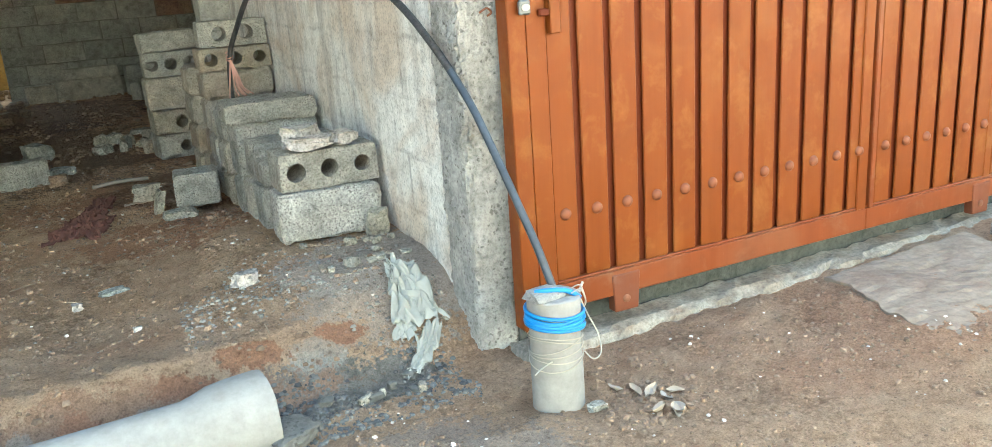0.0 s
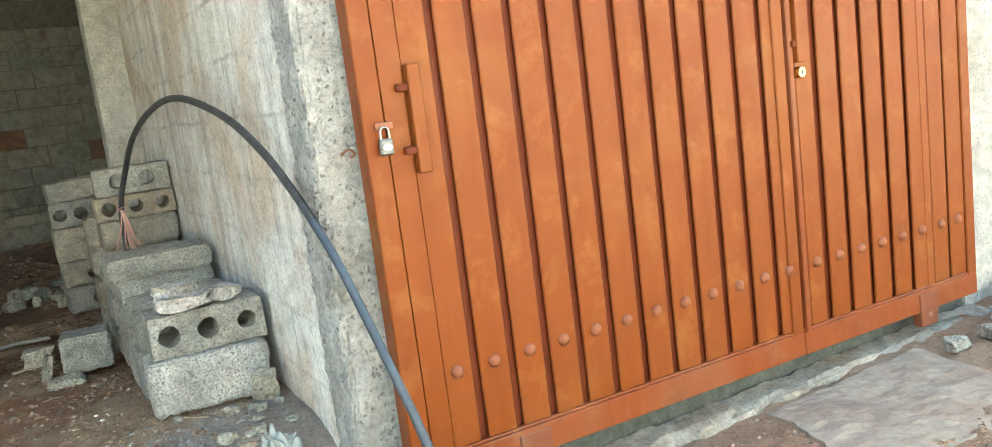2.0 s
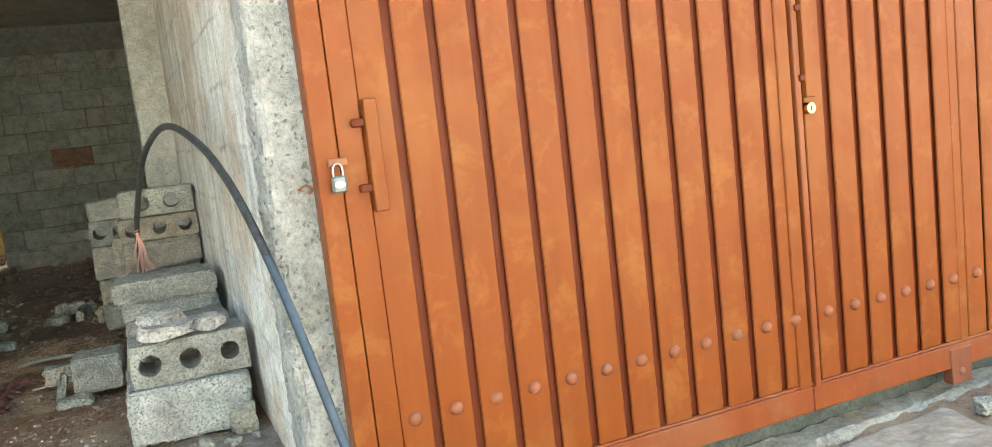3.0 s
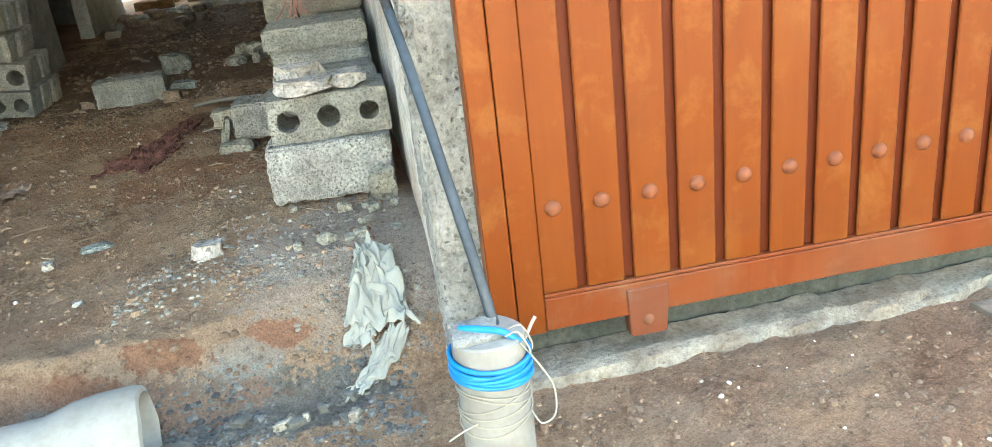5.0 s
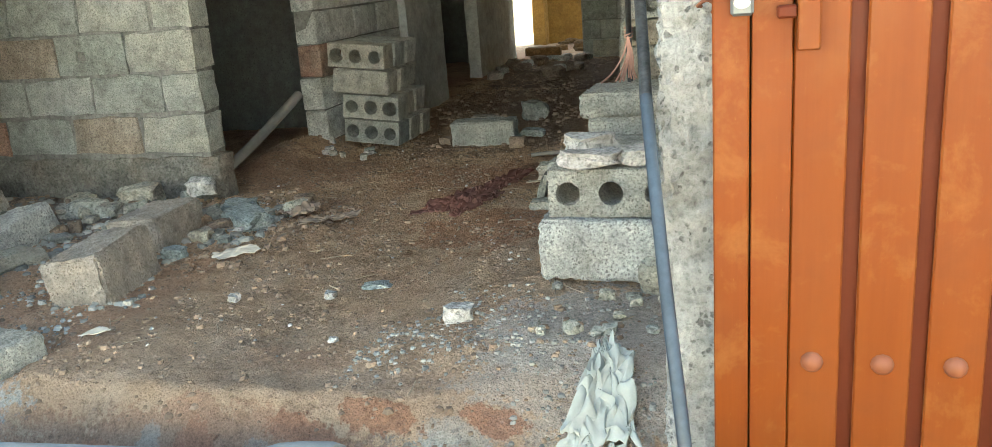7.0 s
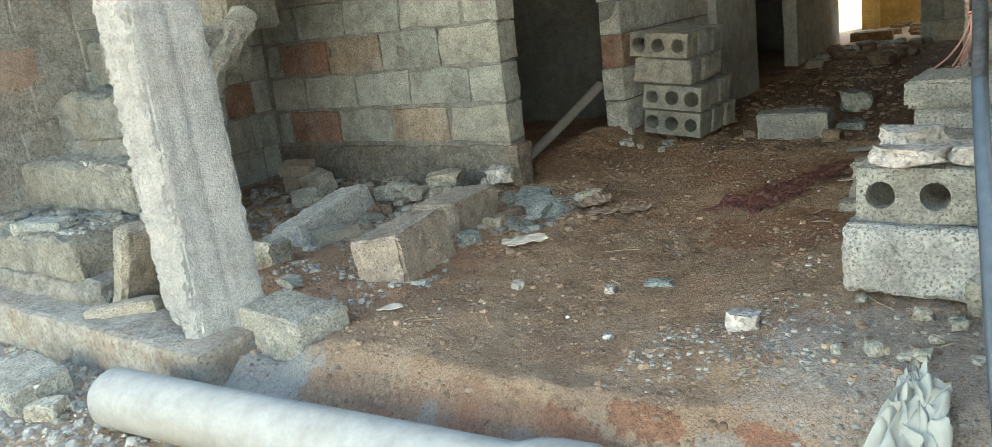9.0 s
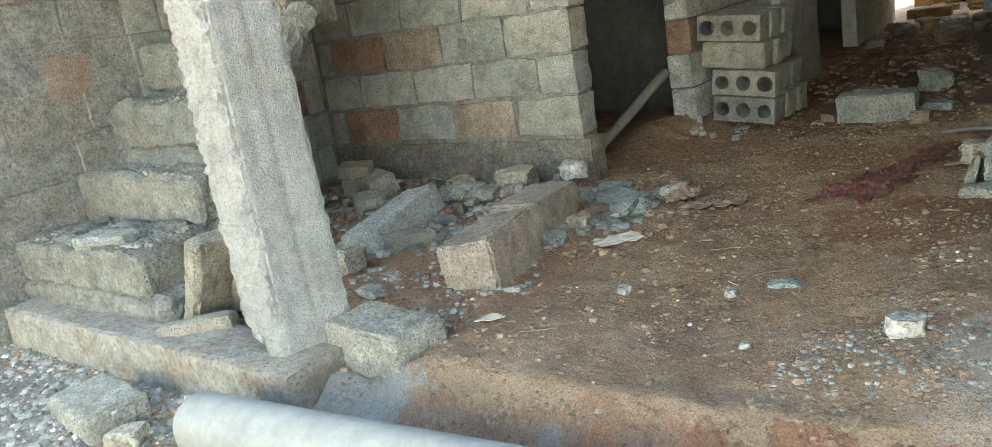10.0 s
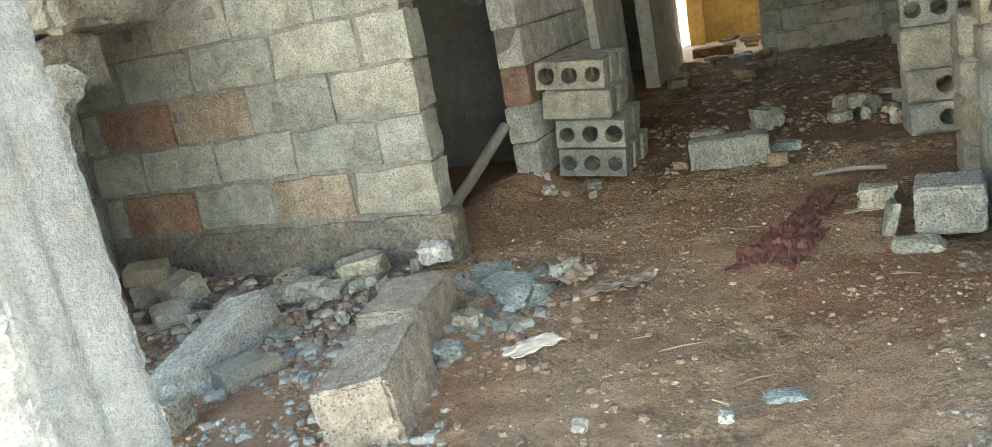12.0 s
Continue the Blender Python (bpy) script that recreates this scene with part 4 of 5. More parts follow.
hook = tube([(1.235, 2.445, 1.13), (1.225, 2.425, 1.132), (1.243, 2.415, 1.142), (1.26, 2.42, 1.128), (1.25, 2.43, 1.118)], 0.0035, "hook", M_RUST, sides=8)
tagged(hook, "small rusty wire hook set in the pillar", "hook")
# concrete sill below the gate
bm = slab_grid(2.75, 0.18, 0.12, 0.04)
worn(bm, 2.75, 0.18, 0.12, 3, 0.022, 0.01)
sill = tagged(part("gate_sill", bm, M_GATESILL), "worn pale cement sill under the gate", "sill", kind="structure")
# Added upstand: hides the bright courtyard and darkens the gap under the rail.
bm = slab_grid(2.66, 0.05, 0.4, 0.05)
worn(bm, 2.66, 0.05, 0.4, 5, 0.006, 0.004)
kerb = tagged(part("threshold", bm, M_GAPSHADE), "added upstand behind the gate's foot, coloured dark for the shaded gap", "threshold", kind="structure")
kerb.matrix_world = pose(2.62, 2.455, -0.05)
sill.matrix_world = pose(2.62, 2.372, -0.076, 0, -0.5, 0)

# cracked cement apron in front of the gate
# its broken edge stands proud by the gate and dips under the drifted earth farther out
bm = bmesh.new()
rows = []
for r in range(61):
    y = 2.25 - 1.25 * r / 60
    left = 2.56 - 0.224 * (2.25 - y) + 0.05 * noise.noise(Vector((3.1, y * 3.5, 0))) + 0.018 * noise.noise(Vector((1.7, y * 17, 0)))
    right = 3.38 - 0.18 * (2.25 - y)
    row = []
    for c in range(25):
        x = left + (right - left) * c / 24
        z = 0.018 - 0.02 * sstep(1.95, 1.45, y) + 0.004 * noise.noise(Vector((x * 5, y * 5, 0))) + 0.002 * noise.noise(Vector((x * 25, y * 25, 0)))
        z += ground_z(x, y) * 0.8 - 0.004
        row.append((bm.verts.new((x, y, z)), bm.verts.new((x, y, -0.05))))
    rows.append(row)
for ra, rb in zip(rows, rows[1:]):
    for c in range(24):
        bm.faces.new((ra[c][0], rb[c][0], rb[c + 1][0], ra[c + 1][0]))
        bm.faces.new((ra[c][1], ra[c + 1][1], rb[c + 1][1], rb[c][1]))
    for c in (0, 24):
        bm.faces.new((ra[c][0], ra[c][1], rb[c][1], rb[c][0]))
for row in (rows[0], rows[-1]):
    for c in range(24):
        bm.faces.new((row[c][0], row[c + 1][0], row[c + 1][1], row[c][1]))
bmesh.ops.recalc_face_normals(bm, faces=bm.faces)
M_APRON = mineral("dusty_cement", (0.23, 0.185, 0.142), (0.32, 0.272, 0.218), grain=0.003, coarse=50, stain=(0.238, 0.17, 0.128), stain_amount=0.6, world_space=True, lumps=0.15, speck=0.25, pores=0.1)
apron = tagged(part("pavement", bm, M_APRON), "dusty cracked cement apron before the gate", "pavement", kind="structure")


# ---- standpipe post with hose ----
def lathe(profile, sides=32, name="x"):
    bm = bmesh.new()
    rings = [[bm.verts.new((r * math.cos(2 * math.pi * k / sides), r * math.sin(2 * math.pi * k / sides), z)) for k in range(sides)] for r, z in profile]
    for r0, r1 in zip(rings, rings[1:]):
        for k in range(sides):
            bm.faces.new((r0[k], r0[(k + 1) % sides], r1[(k + 1) % sides], r1[k]))
    return bm


PX, PY, PT = 1.2, 2.02, 0.342


def post():
    p = empty("pipe_post", pose(PX, PY, 0), "short cement-filled pipe post wound with blue tape and twine", "post")
    bm = lathe([(0.079, -0.06), (0.078, 0.1), (0.076, 0.26), (0.079, 0.30), (0.079, PT - 0.004), (0.074, PT), (0.0, PT - 0.004)])
    wobble(bm, 0.003, 20, 2)
    smooth(part("pipe", bm, M_PIPE, p), 40)
    # rag and cement plug over the top
    bm = stone_bm((0.12, 0.11, 0.03), 4, sub=2)
    bmesh.ops.translate(bm, verts=bm.verts, vec=(-0.025, 0.0, PT - 0.012))
    smooth(part("plug", bm, M_PALECEMENT, p, "pale cement plug in the mouth of the pipe"), 60)
    rnd = random.Random(5)
    for i in range(7):
        z, tilt, ph = 0.252 + 0.0075 * i, rnd.uniform(0.004, 0.014), rnd.uniform(0, 6)
        r = 0.083 + rnd.uniform(0, 0.003)
        tube([(r * math.cos(a), r * math.sin(a), z + tilt * math.sin(a + ph)) for a in np.linspace(0, 2 * math.pi, 17)[:-1]], 0.0055, "tape_turn", M_BLUE, p, sides=8, closed=True)
    tube([(-0.055, 0.01, PT + 0.014), (-0.015, -0.02, PT + 0.02), (0.03, -0.035, PT + 0.012), (0.06, -0.05, PT - 0.01)], 0.008, "tape_strip", M_BLUE, p, sides=8)
    for i in range(6):
        z, tilt, ph = 0.15 + 0.014 * i * rnd.uniform(0.6, 1.2), rnd.uniform(0.006, 0.026), rnd.uniform(0, 6)
        r = 0.0805
        tube([(r * math.cos(a), r * math.sin(a), z + tilt * math.sin(a + ph)) for a in np.linspace(0, 2 * math.pi, 17)[:-1]], 0.0017, "twine_turn", M_STRING, p, sides=6, closed=True)
    tube([(0.06, -0.05, 0.33), (0.098, -0.03, 0.26), (0.125, -0.035, 0.2), (0.118, -0.06, 0.15), (0.085, -0.07, 0.14), (0.07, -0.045, 0.16)], 0.0022, "twine_loop", M_STRING, p, sides=6)
    tube([(0.03, -0.05, PT + 0.01), (0.055, -0.06, PT + 0.02), (0.075, -0.055, PT - 0.02), (0.08, -0.04, 0.3)], 0.0022, "twine_loop", M_STRING, p, sides=6)
    tube([(0.04, -0.03, PT + 0.015), (0.066, -0.04, PT + 0.024), (0.086, -0.035, PT - 0.02), (0.087, -0.03, 0.3)], 0.0022, "twine_loop", M_STRING, p, sides=6)
    tube([(-0.05, -0.064, 0.165), (-0.085, -0.06, 0.15), (-0.115, -0.075, 0.145)], 0.0022, "twine_end", M_STRING, p, sides=6)
    tube([(0.08, 0.0, 0.31), (0.095, 0.005, 0.335), (0.108, 0.01, 0.352)], 0.004, "tape_end", M_PAPER, p, sides=6)
    return p


post()


def hose():
    h = empty("hose", pose(0.823, 4.59, 0.74), "black plastic water hose arching from the post to the block pile", "hose")
    inv = h.matrix_world.inverted()
    pts = [(0.825, 4.60, 0.66), (0.823, 4.59, 0.80), (0.832, 4.53, 0.94), (0.85, 4.40, 1.05), (0.889, 4.11, 1.235), (0.942, 3.74, 1.343), (0.99, 3.40, 1.36), (1.045, 3.0, 1.278), (1.082, 2.74, 1.167), (1.107, 2.565, 1.052), (1.122, 2.453, 0.963)]
    low = [(1.122, 2.453, 0.963), (1.14, 2.36, 0.865), (1.156, 2.29, 0.765), (1.173, 2.22, 0.655), (1.19, 2.16, 0.55), (1.206, 2.105, 0.45), (1.225, 2.045, 0.315)]
    tube([inv @ Vector(p) for p in pts], 0.0125, "upper_length", M_HOSE, h)
    tube([inv @ Vector(p) for p in low], 0.0125, "lower_length", M_HOSEBLUE, h, "blue-grey weathered lower length")
    rnd = random.Random(2)
    for i in range(4):
        r = 0.0165
        tube([(0.006 + r * math.cos(a), -0.045 + r * math.sin(a), 0.17 + 0.012 * i + 0.006 * math.sin(a + i)) for a in np.linspace(0, 2 * math.pi, 11)[:-1]], 0.003, "tie_turn", M_PINKTIE, h, "pink twine tie", sides=6, closed=True)
    for i in range(9):
        dx, dy = rnd.uniform(-0.08, 0.06), rnd.uniform(-0.36, -0.2)
        tube([(0.005, -0.06, 0.17), (dx * 0.3 + 0.01, -0.09, 0.1), (dx * 0.6, dy * 0.6, 0.04), (dx, dy, 0.014)], 0.0036, "tie_end", M_PINKTIE, h, sides=6)
    return h


hose()


# ---- big socket pipe lying at the edge ----
def socket_pipe():
    p0, p1 = Vector((0.405, 2.30, 0.082)), Vector((-1.33, 2.155, 0.085))
    d = (p1 - p0)
    L = d.length
    prof = [(0.085, 0.12), (0.098, 0.012), (0.106, 0.0), (0.121, 0.004), (0.125, 0.02), (0.124, 0.10), (0.116, 0.155), (0.103, 0.20), (0.098, 0.23), (0.098, 0.6), (0.098, 1.2), (0.098, L - 0.01), (0.093, L), (0.078, L), (0.076, L - 0.15), (0.076, 0.3), (0.085, 0.12)]
    bm = lathe(prof, 48)
    wobble(bm, 0.004, 14, 3)
    bmesh.ops.recalc_face_normals(bm, faces=bm.faces)
    ob = smooth(part("drain_pipe", bm, M_PIPE), 45)
    ob.matrix_world = Matrix.Translation(p0) @ d.to_track_quat("Z", "Y").to_matrix().to_4x4()
    # Soil lump, its dark colour also standing in for shade in the socket.
    bm = stone_bm((0.16, 0.16, 0.1), 6, sub=3)
    plug = part("soil", bm, M_PLASTER, ob, "soil lodged in the socket, coloured dark for the shade inside")
    plug.matrix_world = ob.matrix_world @ pose(0, 0.0, 0.07)
    return tagged(ob, "pale fibre-cement socket drain pipe lying along the floor's edge", "pipe")


socket_pipe()

# ---- loose blocks ----
PILE = "loose hollow blocks"


def loose(x, y, z, l=0.40, w=0.20, h=0.18, rx=0.0, ry=0.0, rz=0.0, holes=0, seed=1, mat_=None, label="", wear=0.008, r=0.038, group=PILE, near=False, pull=0.0):
    """A loose block, holes through its y; z is the height of its base."""
    bm = hollow_bm(l, w, h, holes, seed, r, pull=pull) if holes else slab_grid(l, w, h, 0.011 if near else 0.022)
    if not holes:
        worn(bm, l, w, h, seed, wear)
        if near:
            for v in bm.verts:
                k = noise.noise(v.co * 95 + Vector((seed, 0, 0)))
                v.co += noise.noise_vector(v.co * 60 + Vector((0, seed, 0))) * 0.004 - Vector((v.co.x, v.co.y, v.co.z - h / 2)).normalized() * max(0.0, k - 0.15) * 0.016
    ob = smooth(part("hollow_block" if holes else "concrete_block", bm, mat_ or M_BLOCK), 28)
    ob.matrix_world = pose(x, y, z, rx, ry, rz)
    return tagged(ob, label or ("grey three-hole hollow concrete block in a stack" if holes else "grey porous concrete block"), "block", group)


# pile against the side wall, front to back
loose(0.905, 3.31, 0.285, 0.41, 0.21, 0.19, rz=-3, near=True, mat_=M_PALEBLOCK, seed=1, label="pale porous concrete block at the foot of the pile")
loose(0.925, 3.36, 0.475, 0.40, 0.22, 0.155, rz=-1, holes=3, seed=2, r=0.036)
for i, (y, z) in enumerate(((3.62, 0.26), (3.84, 0.25))):
    loose(0.90, y, z, 0.40, 0.2, 0.19, rz=1 - i * 2, seed=3 + i)
    loose(0.91 + 0.01 * i, y, z + 0.19, 0.39, 0.2, 0.165 if i else 0.1, rz=2 * i - 1, seed=5 + i)
for i, (z, l) in enumerate(((0.2, 0.40), (0.385, 0.39), (0.545, 0.40))):
    loose(0.915, 4.17, z, l, 0.22, 0.18 if i < 2 else 0.1, rz=i - 1, wear=0.018, seed=11 + i)
loose(0.905, 4.2, 0.645, 0.42, 0.30, 0.095, rz=-2, near=True, wear=0.02, seed=14, label="thick pale concrete slab block on the pile")
for i in range(3):
    loose(0.915, 4.5, 0.19 + 0.165 * i, 0.40, 0.22, 0.163, rz=i - 1, wear=0.018, seed=21 + i)
    loose(0.91, 4.74, 0.19 + 0.165 * i, 0.40, 0.22, 0.163, rz=1 - i, wear=0.018, seed=31 + i)
for i in range(4):
    loose(0.945, 5.14, 0.18 + 0.16 * i, 0.39, 0.24, 0.158, rz=0, wear=0.018, seed=41 + i, mat_=M_BLOCKDUSTY)
loose(0.945, 5.13, 0.82, 0.40, 0.24, 0.125, rz=-1, holes=3, seed=46, r=0.036, mat_=M_BLOCKDUSTY)
loose(0.955, 5.14, 0.945, 0.38, 0.2, 0.145, rz=-3, holes=2, seed=47, r=0.042, pull=0.22)
for i in range(4):
    loose(0.90, 5.4, 0.16 + 0.17 * i, 0.40, 0.3, 0.168, wear=0.018, seed=51 + i, mat_=M_BLOCKDUSTY)
# second, more distant pile by the pillar
for i, (z, ho) in enumerate(((0.15, 1), (0.32, 1), (0.49, 0), (0.71, 3))):
    loose(0.74, 6.42, z, 0.36 if ho else 0.38, 0.3, 0.168 if i != 2 else 0.215, rz=4 - 2 * i, holes=ho, seed=61 + i, r=0.042)
loose(0.74, 6.42, 0.88, 0.36, 0.22, 0.13, rz=3, ry=-3, seed=66)
for i in range(3):
    loose(0.80, 6.85, 0.15 + 0.18 * i, 0.38, 0.3, 0.178, rz=2, seed=67 + i)
for i, s in enumerate(((0.86, 3.28, 0.635, 0.2, 0.12, 0.05), (1.0, 3.3, 0.632, 0.12, 0.10, 0.055), (0.85, 3.36, 0.64, 0.17, 0.10, 0.085))):
    ob = smooth(part("stone", stone_bm(s[3:], 3 + i), M_PALESTONE), 30)
    ob.matrix_world = pose(*s[:3], 0, 0, 20 * i)
    tagged(ob, "pale broken piece of concrete lying on a block", "stone")

# stack in the hall: four layers, three deep, leaning on soft ground
LEAN = pose(-1.29, 5.915, 0.215, 0, 6.5, 2)
for layer in range(4):
    z = 0.163 * layer
    shift = (0.045, 0.035, 0.0, 0.0)[layer]
    front = layer != 2
    for row in range(3):
        b = loose(0, 0, 0, 0.39, 0.195, 0.158, holes=3 if front else 0, seed=71 + layer + 4 * row, r=0.046, wear=0.01)
        b.matrix_world = LEAN @ pose(0.2 - 0.14 * z + shift + 0.012 * ((layer * 2 + row) % 3 - 1), 0.1 + 0.202 * row, z, 0, 0, (layer * 3 + row * 2) % 5 - 2)

loose(-0.335, 6.13, 0.125, 0.42, 0.17, 0.17, rz=5, near=True, seed=91, label="single grey concrete block lying in the hall", group="scattered blocks")
loose(0.57, 4.54, 0.215, 0.215, 0.2, 0.165, rz=-6, rx=1, near=True, seed=92, label="half concrete block with a crack along it", group="scattered blocks")
# blocks in the front of the stair bay
loose(-0.995, 3.29, 0.155, 0.43, 0.22, 0.215, rz=103, rx=-7, ry=0, near=True, seed=93, wear=0.02, mat_=M_TANBLOCK, label="brown-dusted concrete block tipped on the earth", group="scattered blocks")
loose(-1.19, 3.86, 0.16, 0.42, 0.24, 0.17, rz=99, rx=-2, ry=2, near=True, seed=94, wear=0.024, mat_=M_TANBLOCK, label="brown-dusted concrete block half sunk in the earth", group="scattered blocks")
loose(-1.85, 3.66, 0.165, 0.54, 0.2, 0.15, rz=96, rx=-9, ry=-8, mat_=M_PALEBLOCK, near=True, seed=95, label="grey concrete block lying aslant in the rubble", group="scattered blocks")
loose(-0.99, 2.665, 0.085, 0.38, 0.21, 0.17, rz=-8, near=True, seed=96, label="half concrete block beside the porch pillar", group="scattered blocks")
loose(-1.9, 2.13, 0.0, 0.36, 0.22, 0.10, rz=-8, rx=3, near=True, seed=97, label="concrete block fallen in the gravel", group="scattered blocks")
# blocks leaning at the far wall
for i, (x, y, l, h, rz) in enumerate(((-0.15, 10.42, 0.3, 0.2, 4), (0.32, 10.4, 0.66, 0.24, 6), (0.36, 10.43, 0.55, 0.13, 3), (0.86, 10.3, 0.34, 0.34, 10), (0.86, 9.85, 0.34, 0.19, 40))):
    loose(x, y, 0.2 + (0.22 if i == 2 else 0), l, 0.14, h, rz=rz, seed=101 + i, label="grey concrete block leaning by the far wall", group="far blocks")

# pole leaning in the doorway
pole = tube([(-1.70, 5.0, 0.15), (-1.60, 5.35, 0.31), (-1.485, 5.82, 0.55)], 0.031, "pole", M_WOOD)
tagged(pole, "weathered grey wooden pole leaning in the dark doorway", "pole")


# ---- stones and rubble ----
def stone(x, y, size, seed, material, label, z=None, rz=0.0, rx=0.0, ry=0.0, category="stone", sub=3, group="", chunky=0.35):
    ob = smooth(part("stone", stone_bm(size, seed, sub=sub, chunky=chunky), material), 32)
    ob.matrix_world = pose(x, y, (ground_z(x, y) if z is None else z) - 0.12 * size[2], rx, ry, rz)
    return tagged(ob, label, category, group)


stone(0.50, 2.98, (0.10, 0.075, 0.06), 3, M_PALESTONE, "pale pinkish stone lying on the earth", rz=20)
stone(-0.05, 3.235, (0.042, 0.036, 0.03), 5, M_PALESTONE, "small white stone lying on the earth")
stone(-0.9, 4.12, (0.30, 0.17, 0.09), 8, M_BLUESTONE, "blue-grey lump of hardened mortar", rz=-30)
stone(-1.05, 4.3, (0.17, 0.14, 0.08), 9, M_BLUESTONE, "blue-grey lump of hardened mortar", rz=10)
stone(-0.87, 3.985, (0.045, 0.04, 0.03), 10, M_PALESTONE, "small white stone lying on the earth")
stone(-1.35, 4.44, (0.15, 0.11, 0.09), 12, M_PALESTONE, "pale broken stone by the foot of the block wall", z=0.25)
stone(-1.66, 4.36, (0.24, 0.15, 0.12), 13, M_STONE, "grey rubble stone by the block wall", rz=15)
stone(-1.86, 4.2, (0.22, 0.13, 0.10), 14, M_STONE, "grey rubble stone by the block wall", rz=30)
stone(-1.7, 4.17, (0.13, 0.11, 0.08), 15, M_STONE, "grey rubble stone by the block wall")
stone(-1.45, 4.2, (0.12, 0.1, 0.07), 16, M_STONE, "grey rubble stone by the block wall", rz=50)
stone(-2.0, 4.32, (0.14, 0.1, 0.09), 17, M_STONE, "grey rubble stone by the block wall", rz=70)
stone(-1.28, 4.05, (0.10, 0.09, 0.06), 18, M_BLUESTONE, "blue-grey lump of hardened mortar")
stone(-0.95, 3.63, (0.11, 0.09, 0.05), 19, M_BLUESTONE, "blue-grey stone chip on the earth", rz=15)
stone(-0.97, 3.86, (0.10, 0.09, 0.06), 20, M_STONE, "grey stone chip on the earth")
stone(-0.84, 3.83, (0.06, 0.05, 0.04), 21, M_STONE, "grey stone chip on the earth")
stone(-0.76, 4.42, (0.10, 0.09, 0.08), 22, M_DIRTCLOD, "brown clod of earth")
stone(-1.64, 3.5, (0.22, 0.13, 0.09), 23, M_BLOCKDUSTY, "brownish broken block piece under the leaning block", rz=60)
stone(-1.66, 3.14, (0.13, 0.16, 0.14), 24, M_STONE, "grey broken block piece near the porch pillar", rz=10)
stone(-1.69, 3.2, (0.10, 0.08, 0.1), 25, M_STONE, "grey broken block piece near the porch pillar", rz=40)
stone(-1.34, 2.96, (0.14, 0.07, 0.035), 26, M_STONE, "flat grey stone chip", rz=-10)
stone(0.075, 3.34, (0.11, 0.06, 0.02), 27, M_BLUESTONE, "flat blue-grey stone chip", rz=10)
stone(-0.4, 3.19, (0.04, 0.04, 0.03), 28, M_PALESTONE, "small pale stone on the earth")
stone(0.355, 5.0, (0.16, 0.12, 0.10), 29, M_STONE, "grey stone chunk beside the half block")
stone(0.46, 4.41, (0.17, 0.10, 0.06), 30, M_STONE, "grey stone chip under the half block", rz=-8)
stone(0.36, 4.66, (0.05, 0.14, 0.15), 31, M_STONE, "grey shard leaning on the half block", ry=20)
stone(-0.2, 7.0, (0.20, 0.16, 0.15), 32, M_STONE, "grey broken stone in the hall", rz=20)
stone(-0.05, 6.3, (0.17, 0.10, 0.06), 33, M_BLUESTONE, "pale blue-green stone in the hall")
stone(-0.55, 6.9, (0.22, 0.12, 0.06), 34, M_STONE, "flat grey stone in the hall", rz=-12)
stone(-0.08, 6.0, (0.12, 0.10, 0.09), 35, M_DIRTCLOD, "brown clod beside the block")
stone(-0.6, 6.1, (0.09, 0.08, 0.06), 36, M_DIRTCLOD, "brown clod beside the block")
stone(0.12, 2.9, (0.03, 0.025, 0.02), 37, M_PALESTONE, "small white stone on the earth")
stone(1.27, 1.92, (0.06, 0.04, 0.025), 38, M_STONE, "small grey stone by the post")
stone(0.44, 2.22, (0.15, 0.12, 0.06), 39, M_PLASTER, "dark wet mortar lump at the pipe's mouth", rz=25)
stone(1.06, 3.16, (0.10, 0.05, 0.14), 40, M_STONE, "upright grey shard between block and wall", rx=12)
stone(-1.35, 4.3, (0.09, 0.07, 0.05), 41, M_STONE, "grey rubble stone by the block wall")
stone(-1.75, 2.12, (0.10, 0.09, 0.10), 42, M_STONE, "grey stone in the gravel")
stone(-1.6, 2.05, (0.14, 0.10, 0.07), 43, M_STONE, "grey stone in the gravel", rz=30)
stone(-1.62, 2.25, (0.06, 0.05, 0.05), 44, M_REDBLOCK, "red brick crumb in the gravel")
rb = random.Random(77)
for i in range(9):
    stone(rb.uniform(-3.0, -2.25), rb.uniform(2.6, 2.88), (rb.uniform(.05, .14), rb.uniform(.05, .1), rb.uniform(.03, .06)), 220 + i, M_STEP, "grey cement lump on the lowest step", z=0.445, rz=rb.uniform(0, 180), sub=2)
for i in range(12):
    stone(rb.uniform(0.75, 1.12), rb.uniform(2.85, 3.18), (rb.uniform(.025, .065), rb.uniform(.025, .05), rb.uniform(.015, .035)), 240 + i, M_STONE, "small grey rubble stone before the block pile", rz=rb.uniform(0, 180), sub=2)
for i in range(10):
    stone(rb.uniform(0.45, 1.0), rb.uniform(2.2, 2.42), (rb.uniform(.02, .06), rb.uniform(.02, .05), rb.uniform(.015, .035)), 260 + i, M_PLASTER if i % 3 else M_STONE, "dark lump of wet mortar in the gutter", rz=rb.uniform(0, 180), sub=2)
for i in range(16):
    stone(rb.uniform(-1.1, -0.3), rb.uniform(9.0, 10.4), (rb.uniform(.08, .26), rb.uniform(.08, .18), rb.uniform(.05, .13)), 50 + i, M_DIRTCLOD if i % 2 else M_STONE, "rubble stone near the far doorway", rz=rb.uniform(0, 180), sub=2)
for i in range(14):
    stone(rb.uniform(0.2, 0.62), rb.uniform(6.7, 8.0), (rb.uniform(.06, .2), rb.uniform(.06, .14), rb.uniform(.05, .13)), 70 + i, M_STONE, "grey rubble stone by the far pile", rz=rb.uniform(0, 180), sub=2)
